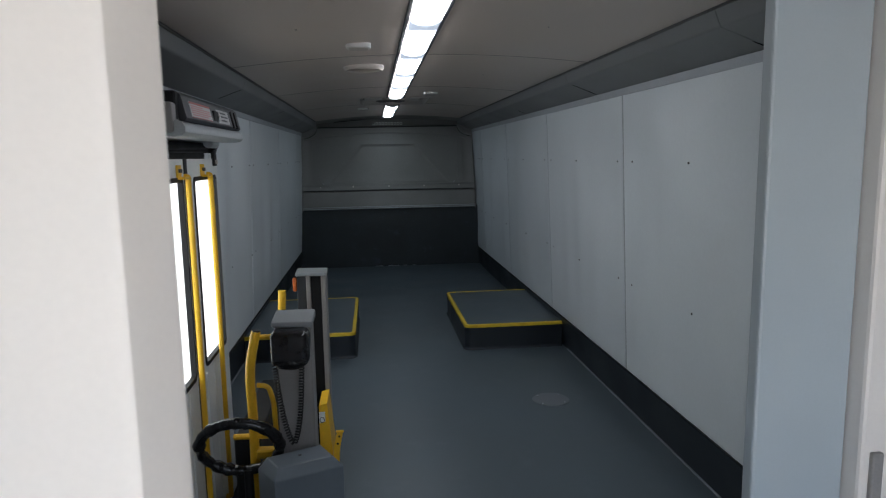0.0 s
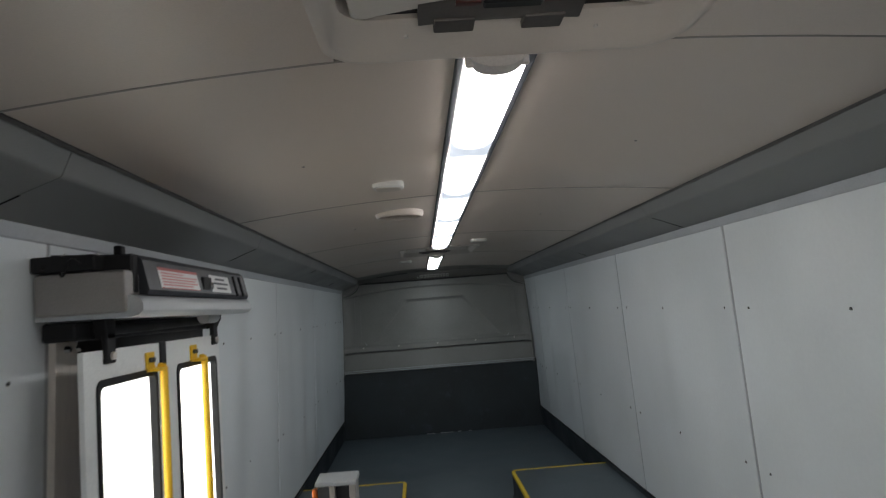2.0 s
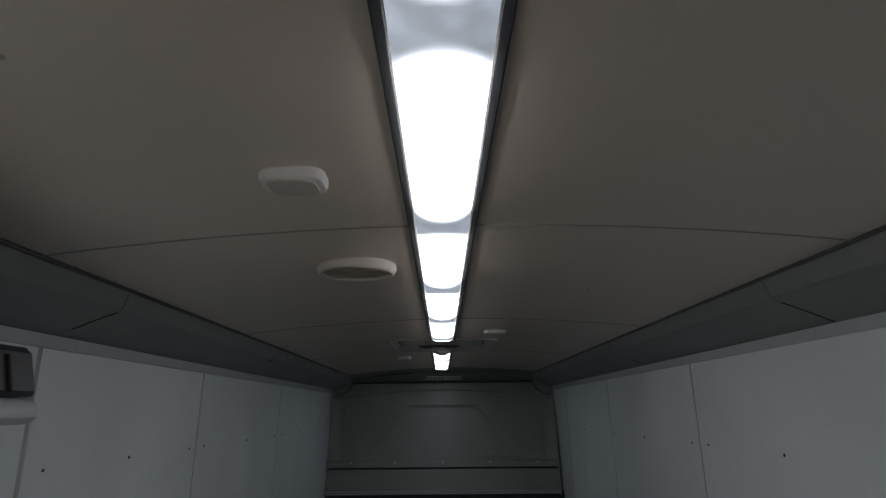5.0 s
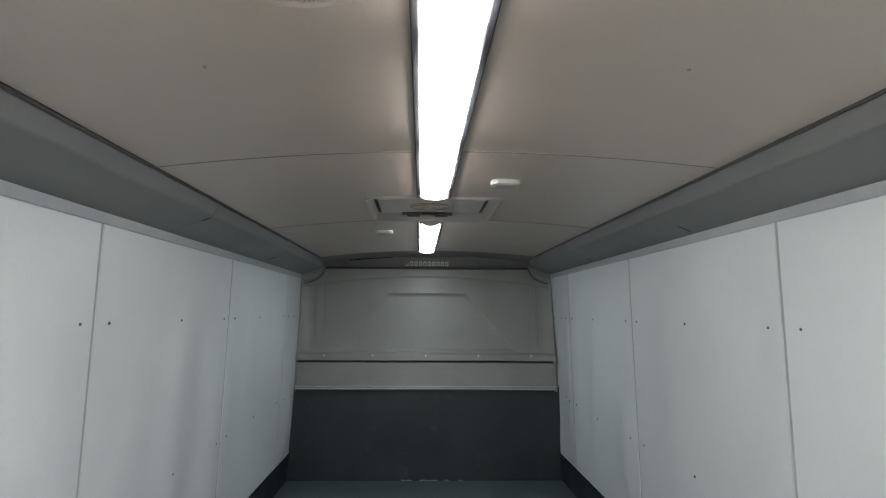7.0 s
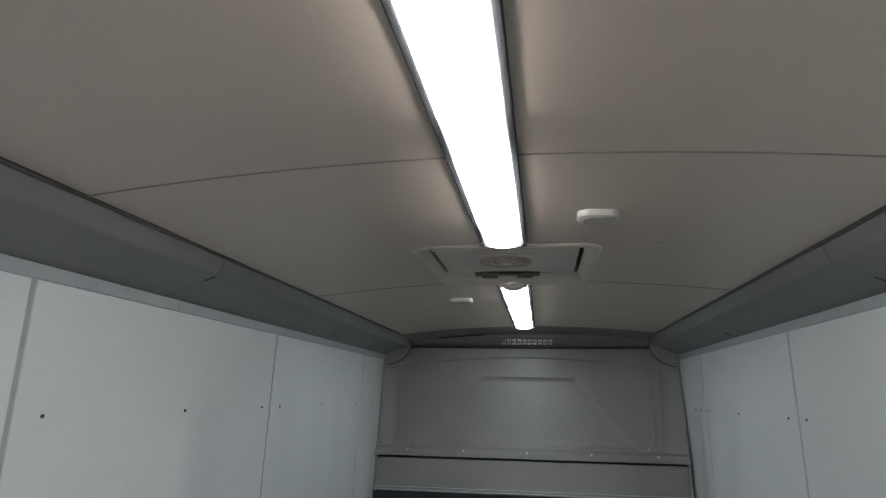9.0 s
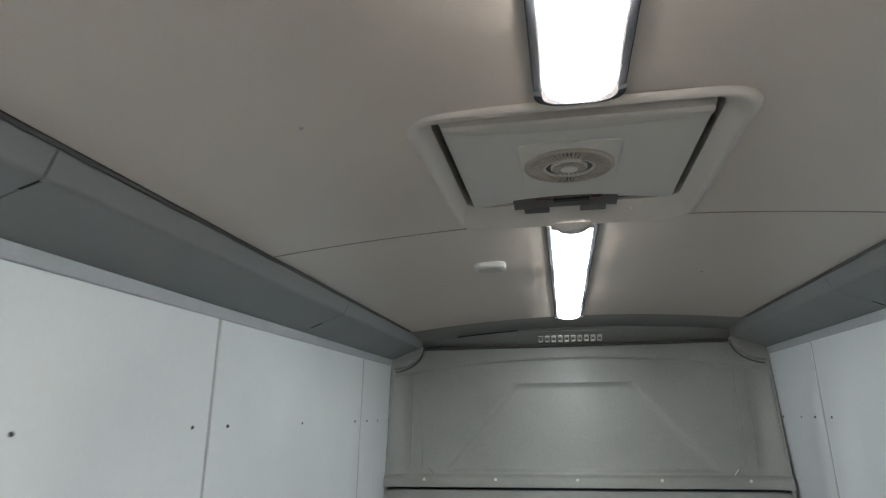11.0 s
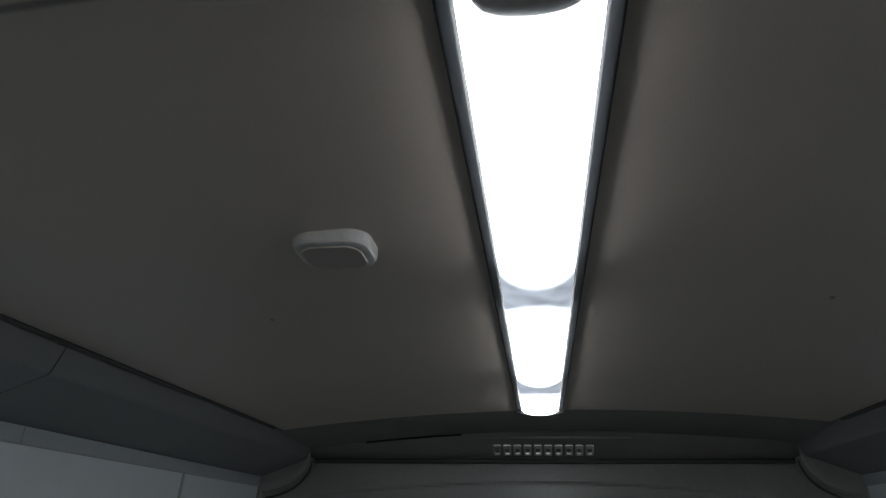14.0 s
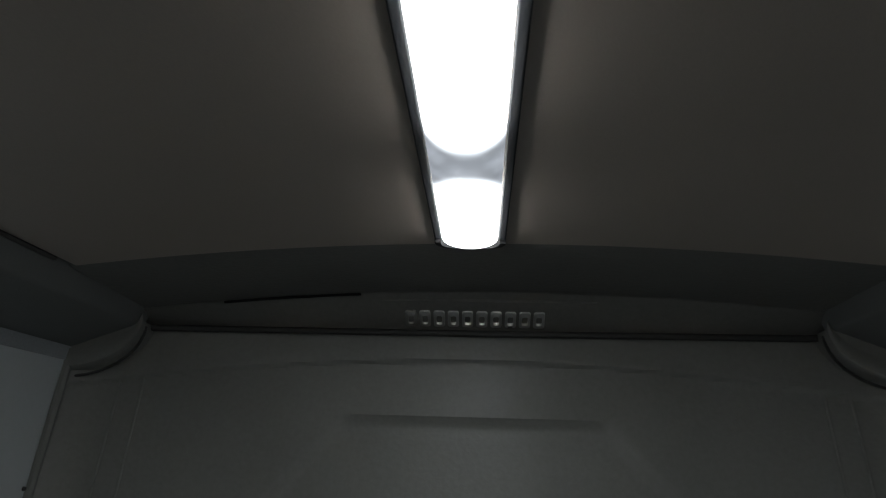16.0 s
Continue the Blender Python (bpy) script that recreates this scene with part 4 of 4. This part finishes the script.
tagged(part("door_seal", box(DX - 0.034, DX + 0.003, 2.741, 2.797, -0.28, 1.540, 0.008, 2), M_BLACK), "black rubber seal between the door leaves", "door seal", kind="structure")
jamb = tagged(part("door_jamb", slab(-1, 2.362, 2.508, 0.0, 1.60, -0.016, 0.006), M_ALU), "brushed aluminium door jamb", "door jamb", kind="structure")
for y in (2.392, 2.452):
    part("bolt", cyl((-1.165, y, 1.545), (-1.152, y, 1.545), 0.010, 8, 0.008), M_CHROME, jamb, "bright bolt head")
part("seal", slab(-1, 2.510, 2.82, 0.0, 1.58, -0.010, 0.05), M_BLACK, jamb, "black rubber door seal")
part("edge_trim", slab(-1, 3.385, 3.422, 0.0, 1.60, -0.006, 0.018), M_DOOR, jamb, "white edge trim")
part("well_nosing", box(WELL_X - 0.004, WELL_X + 0.030, WELL_Y0, WELL_Y1, 0.0005, 0.006, 0.002, 1), M_BLACK, jamb, "black rubber nosing of the step well")

# door operator above the leaves
op = thing("door_operator", (-1.05, 2.8, 1.62), "grey door operator box with stickers above the door", "door operator")
prof = [(-1.185, 1.622), (-0.950, 1.618), (-0.925, 1.622), (-0.912, 1.634), (-0.912, 1.652), (-0.922, 1.668), (-0.94, 1.676), (-1.185, 1.676)]
part("tray", prism_y(prof, 2.285, 3.382), M_LGREY, op, "light grey lower tray", smooth=True)
prof = [(-1.180, 1.677), (-0.928, 1.677), (-0.922, 1.690), (-0.940, 1.772), (-0.955, 1.786), (-1.180, 1.80)]
cover = part("cover", prism_y(prof, 2.355, 3.378), M_DGREY, op, "dark grey upper cover")
part("end_block", box(-1.182, -0.950, 2.272, 2.40, 1.632, 1.742, 0.010, 2), M_STEEL, op, "grey end block", smooth=True)
part("end_plate", box(-1.10, -0.948, 2.315, 2.354, 1.679, 1.786, 0.006, 1), M_BLACK, op, "black end plate")
part("back_plate", box(-1.182, -1.02, 2.26, 2.39, 1.744, 1.785, 0.004, 1), M_BLACK, op)


def on_cover(z, off):
    return -0.922 - 0.018 * (z - 1.690) / 0.082 + off


def sticker(y0, y1, z0, z1, label, bars):
    pts = [(on_cover(z0, 0.001), y0, z0), (on_cover(z0, 0.001), y1, z0), (on_cover(z1, 0.001), y1, z1), (on_cover(z1, 0.001), y0, z1)]
    back = [(x - 0.003, y, z) for x, y, z in pts]
    st = part("sticker", loft([back, pts], False, True), M_PAPER, cover, label)
    for (a, b, c, d, m) in bars:
        ya, yb, za, zb = y0 + (y1 - y0) * a, y0 + (y1 - y0) * b, z0 + (z1 - z0) * c, z0 + (z1 - z0) * d
        q = [(on_cover(za, 0.0016), ya, za), (on_cover(za, 0.0016), yb, za), (on_cover(zb, 0.0016), yb, zb), (on_cover(zb, 0.0016), ya, zb)]
        part("print_bar", loft([[(x - 0.0005, y, z) for x, y, z in q], q], False, True), m, st)


sticker(2.445, 2.775, 1.696, 1.757, "red and white warning sticker", [(0.0, 1.0, 0.86, 1.0, M_RED), (0.05, 0.60, 0.70, 0.78, M_PINK), (0.05, 0.95, 0.56, 0.64, M_PINK), (0.05, 0.90, 0.42, 0.50, M_PINK), (0.05, 0.95, 0.28, 0.36, M_PINK), (0.05, 0.80, 0.14, 0.22, M_PINK), (0.0, 1.0, 0.0, 0.05, M_RED)])
sticker(2.905, 3.135, 1.696, 1.757, "white instruction sticker", [(0.25, 0.75, 0.72, 0.84, M_DGREY), (0.12, 0.90, 0.46, 0.58, M_DGREY), (0.25, 0.78, 0.18, 0.30, M_DGREY)])
part("knob", cyl((on_cover(1.72, 0.0), 2.875, 1.715), (on_cover(1.72, 0.016), 2.875, 1.715), 0.013, 12, bevel=0.003), M_CHROME, cover, "chrome lock knob")
part("recess_plate", box(-0.934, -0.9225, 2.81, 2.895, 1.700, 1.745, 0.003, 1), M_BLACK, cover)
for ya in (3.20, 3.285):
    pts = [(on_cover(1.686, 0.003), ya, 1.686), (on_cover(1.764, 0.003), ya, 1.764)]
    part("rib", tube(pts, 0.006, 6), M_BLACK, cover)
part("stay", box(-1.125, -1.100, 2.60, 2.63, 1.785, 1.845, 0.004, 1), M_BLACK, op)
part("drive_bar", box(-1.175, -1.085, 2.29, 3.36, 1.566, 1.616, 0.008, 2), M_BLACK, op, "black drive bar")
part("head_plate", box(-1.20, -1.105, 2.47, 3.34, 1.530, 1.615), M_BLACK, op, "black head plate")
part("drive_tube", cyl((-1.075, 2.36, 1.588), (-1.075, 3.28, 1.600), 0.015, 14), M_BLACK, op, "dark drive tube", smooth=True)
for y, k in ((2.385, 0.0), (3.30, 0.055)):
    quad = [(-0.022, 1.565), (0.022, 1.565), (0.030 + k, 1.600), (0.030 + k, 1.632), (-0.034 + k, 1.632), (-0.034 + k, 1.608)]
    bm = loft([[(X, y + a, z) for a, z in quad] for X in (-1.075, -1.040)], True, True)
    bmesh.ops.bevel(bm, geom=bm.edges[:], offset=0.003, segments=1, profile=0.5, affect='EDGES')
    part("hanger_arm", bm, M_BLACK, op, "black hanger arm")
part("motor", cyl((-1.03, 3.12, 1.612), (-1.03, 3.26, 1.612), 0.024, 14, bevel=0.004), M_LGREY, op, smooth=True)
for k in range(4):
    pts = []
    for i in range(15):
        t = i / 14
        pts.append((-1.15 + 0.10 * t, 2.255 + 0.05 * k * 0.6 + 0.02 * math.sin(6 * t + k), 1.752 + 0.02 * math.sin(9 * t + 2 * k) + 0.008 * k))
    part("cable", tube(pts, 0.0035, 6), M_PAPER if k % 2 else M_BLACK, op, smooth=True)

# ---------- wheelchair lift at the door ----------
lift = thing("wheelchair_lift", (-0.57, 2.75, 0), "grey and yellow wheelchair lift with handset and rails", "wheelchair lift")
# power pack
A = [(-0.623, 2.015), (-0.383, 2.114), (-0.460, 2.236), (-0.700, 2.137)]
B = [(-0.612, 2.045), (-0.424, 2.118), (-0.476, 2.222), (-0.664, 2.138)]
bm = loft([[(x, y, 0.0) for x, y in A], [(x, y, 0.400) for x, y in A], [(x, y, 0.440) for x, y in B]], True, True)
bmesh.ops.bevel(bm, geom=bm.edges[:], offset=0.005, segments=3, profile=0.5, affect='EDGES')
pack = part("power_pack", bm, M_PACK, lift, "blue-grey power pack housing with chamfered lid", smooth=True)
part("screw", cyl((-0.545, 2.135, 0.438), (-0.545, 2.135, 0.444), 0.006, 8), M_DARKMETAL, pack)
# front column with the handset
part("front_column", box(-0.632, -0.495, 2.255, 2.375, 0.0, 0.925, 0.008, 2), M_STEEL, lift, "grey steel column")
loops = [[(-0.640, 2.232, 0.905), (-0.487, 2.232, 0.900), (-0.487, 2.385, 0.905), (-0.640, 2.385, 0.910)],
         [(-0.640, 2.232, 0.926), (-0.487, 2.232, 0.924), (-0.487, 2.385, 0.938), (-0.640, 2.385, 0.940)]]
bm = loft(loops, True, True)
bmesh.ops.bevel(bm, geom=bm.edges[:], offset=0.006, segments=2, profile=0.5, affect='EDGES')
part("column_cap", bm, M_CAPGREY, lift, "grey plastic cap", smooth=True)
bm = box(-0.638, -0.497, 2.155, 2.254, 0.775, 0.903, 0.026, 4)
for v in bm.verts:
    v.co += Vector((noise.noise(v.co * 25), noise.noise(v.co * 25 + Vector((7, 0, 0))), noise.noise(v.co * 25 + Vector((0, 9, 0))))) * 0.006
hs = part("handset", bm, M_WRAP, lift, "black handset in crinkled plastic wrap", smooth=True)
bm = bmesh.new()
bmesh.ops.create_uvsphere(bm, u_segments=16, v_segments=8, radius=0.064)
bmesh.ops.scale(bm, vec=(1.05, 0.8, 0.55), verts=bm.verts)
bmesh.ops.translate(bm, vec=(-0.568, 2.205, 0.785), verts=bm.verts)
part("handset_base", bm, M_WRAP, hs, smooth=True)
# coiled cord hanging in a loop
line = bend([(-0.634, 0.0, 0.83), (-0.625, 0.0, 0.68), (-0.603, 0.0, 0.53), (-0.574, 0.0, 0.435), (-0.549, 0.0, 0.53), (-0.537, 0.0, 0.64), (-0.531, 0.0, 0.76)], 0.08, 8)
reach = [0.0]
for p, q in zip(line, line[1:]):
    reach.append(reach[-1] + (q - p).length)
path = []
for i in range(560):
    d = reach[-1] * i / 559
    k = next((j for j in range(len(line) - 2) if reach[j + 1] >= d), len(line) - 2)
    c = line[k].lerp(line[k + 1], (d - reach[k]) / max(1e-6, reach[k + 1] - reach[k]))
    along = (line[k + 1] - line[k]).normalized()
    side = Vector((along.z, 0, -along.x))
    a = 2 * math.pi * 62 * i / 559
    path.append(c + side * 0.0085 * math.cos(a) + Vector((0, 2.215 + 0.0085 * math.sin(a), 0)))
part("coiled_cord", tube(path, 0.0028, 5), M_BLACK, lift, "black coiled cord", smooth=True)
# rear column: two grey uprights with a black channel between them
part("channel", box(-0.640, -0.508, 3.215, 3.30, 0.0, 0.925), M_BLACK, lift, "black channel")
for xa, xb in ((-0.602, -0.580), (-0.526, -0.500)):
    part("upright", box(xa, xb, 3.19, 3.305, 0.0, 0.928, 0.004, 2), M_STEEL, lift, "grey steel upright")
part("side_plate", box(-0.650, -0.603, 3.205, 3.30, 0.0, 0.926, 0.003, 1), M_DGREY, lift)
bm = loft([[(-0.655, 3.18, 0.928), (-0.495, 3.18, 0.926), (-0.495, 3.315, 0.926), (-0.655, 3.315, 0.928)], [(-0.655, 3.18, 0.945), (-0.495, 3.18, 0.943), (-0.495, 3.315, 0.949), (-0.655, 3.315, 0.951)]], True, True)
bmesh.ops.bevel(bm, geom=bm.edges[:], offset=0.005, segments=2, profile=0.5, affect='EDGES')
part("column_cap", bm, M_CAPGREY, lift, "grey plastic cap", smooth=True)
part("reflector", box(-0.672, -0.652, 3.20, 3.24, 0.845, 0.915, 0.006, 2), M_ORANGE, lift, "orange reflector")
foot = part("yellow_guard", loft([[(-0.545, 2.96, 0.0), (-0.478, 2.96, 0.0), (-0.478, 3.188, 0.0), (-0.545, 3.188, 0.0)], [(-0.545, 2.98, 0.305), (-0.505, 2.98, 0.315), (-0.505, 3.188, 0.315), (-0.545, 3.188, 0.305)]], True, True), M_YELLOW, lift, "yellow painted guard")
part("label", loft([[(-0.546 + 0.03 * k, 2.9745 - 0.001 * j, 0.185 + 0.09 * j) for k in (0, 1)] for j in (0, 1)], closed=False), M_PAPER, foot, "worn white label")
mark = [(-0.531 + 0.011 * math.cos(2 * math.pi * i / 16), 2.9735, 0.232 + 0.014 * math.sin(2 * math.pi * i / 16)) for i in range(16)]
part("label_mark", tube(mark, 0.0018, 5, True), M_DARKMETAL, foot)
bm = loft([[(x - 0.482 + k, 2.90 + y, z) for x, y in ((0.0, 0.0), (0.030, 0.0), (0.030, 0.008), (0.0, 0.008))] for k, z in ((0.0, 0.0), (0.008, 0.11), (0.026, 0.198))], True, True)
lever = part("lever", bm, M_YELLOW, lift, "flat yellow foot lever")
for k, z in ((0.013, 0.135), (0.021, 0.172)):
    part("lever_hole", cyl((-0.467 + k, 2.901, z), (-0.467 + k, 2.8992, z), 0.0055, 10), M_BLACK, lever)
part("lever_cap", box(-0.462, -0.422, 2.896, 2.912, 0.192, 0.202, 0.003, 1), M_YELLOW, lever)
# handrails
part("handrail", tube(bend([(-0.757, 2.385, 0.0), (-0.752, 2.38, 0.52), (-0.757, 2.38, 0.70), (-0.722, 2.377, 0.858)], 0.08), 0.019, 12), M_YELLOW, lift, "yellow tubular handrail", smooth=True)
part("rail_end", cyl((-0.7217, 2.377, 0.8565), (-0.7208, 2.377, 0.8625), 0.0175, 12), M_DARKMETAL, lift)
part("handrail", tube(bend([(-0.730, 2.382, 0.635), (-0.685, 2.382, 0.628), (-0.668, 2.384, 0.56), (-0.665, 2.388, 0.40)], 0.04), 0.0105, 10), M_YELLOW, lift, "thin yellow rail loop", smooth=True)
part("handrail", tube([(-0.726, 2.385, 0.832), (-0.634, 2.375, 0.834)], 0.010, 8), M_YELLOW, lift, "yellow cross rail", smooth=True)
part("handrail", tube([(-0.835, 2.392, 0.418), (-0.634, 2.370, 0.424)], 0.012, 8), M_YELLOW, lift, "yellow cross rail", smooth=True)
part("bracket", box(-0.742, -0.63, 2.345, 2.395, 0.335, 0.372, 0.006, 1), M_YELLOW, lift, "yellow bracket")
part("handrail", tube(bend([(-0.735, 3.15, 0.0), (-0.735, 3.145, 0.6), (-0.718, 3.14, 0.866)], 0.06), 0.020, 12), M_YELLOW, lift, "yellow tubular handrail", smooth=True)
part("platform", box(-0.838, -0.735, 2.40, 3.12, 0.0, 0.408, 0.006, 1), M_BLACK, lift, "folded black lift platform")
# wrapped hose loop behind the power pack
ring = []
for i in range(72):
    a = 2 * math.pi * i / 72
    ring.append((-0.782 + 0.150 * math.cos(a), 2.245 - 0.06 * math.sin(a), 0.437 + 0.122 * math.sin(a)))
part("hose_loop", tube(ring, 0.021, 12, True, wobble=0.4), M_WRAP, lift, "black hose loop in crinkled wrap", smooth=True)
part("hose_stem", tube([(-0.76, 2.27, 0.0), (-0.76, 2.27, 0.20), (-0.765, 2.29, 0.322)], 0.018, 10), M_BLACK, lift, smooth=True)
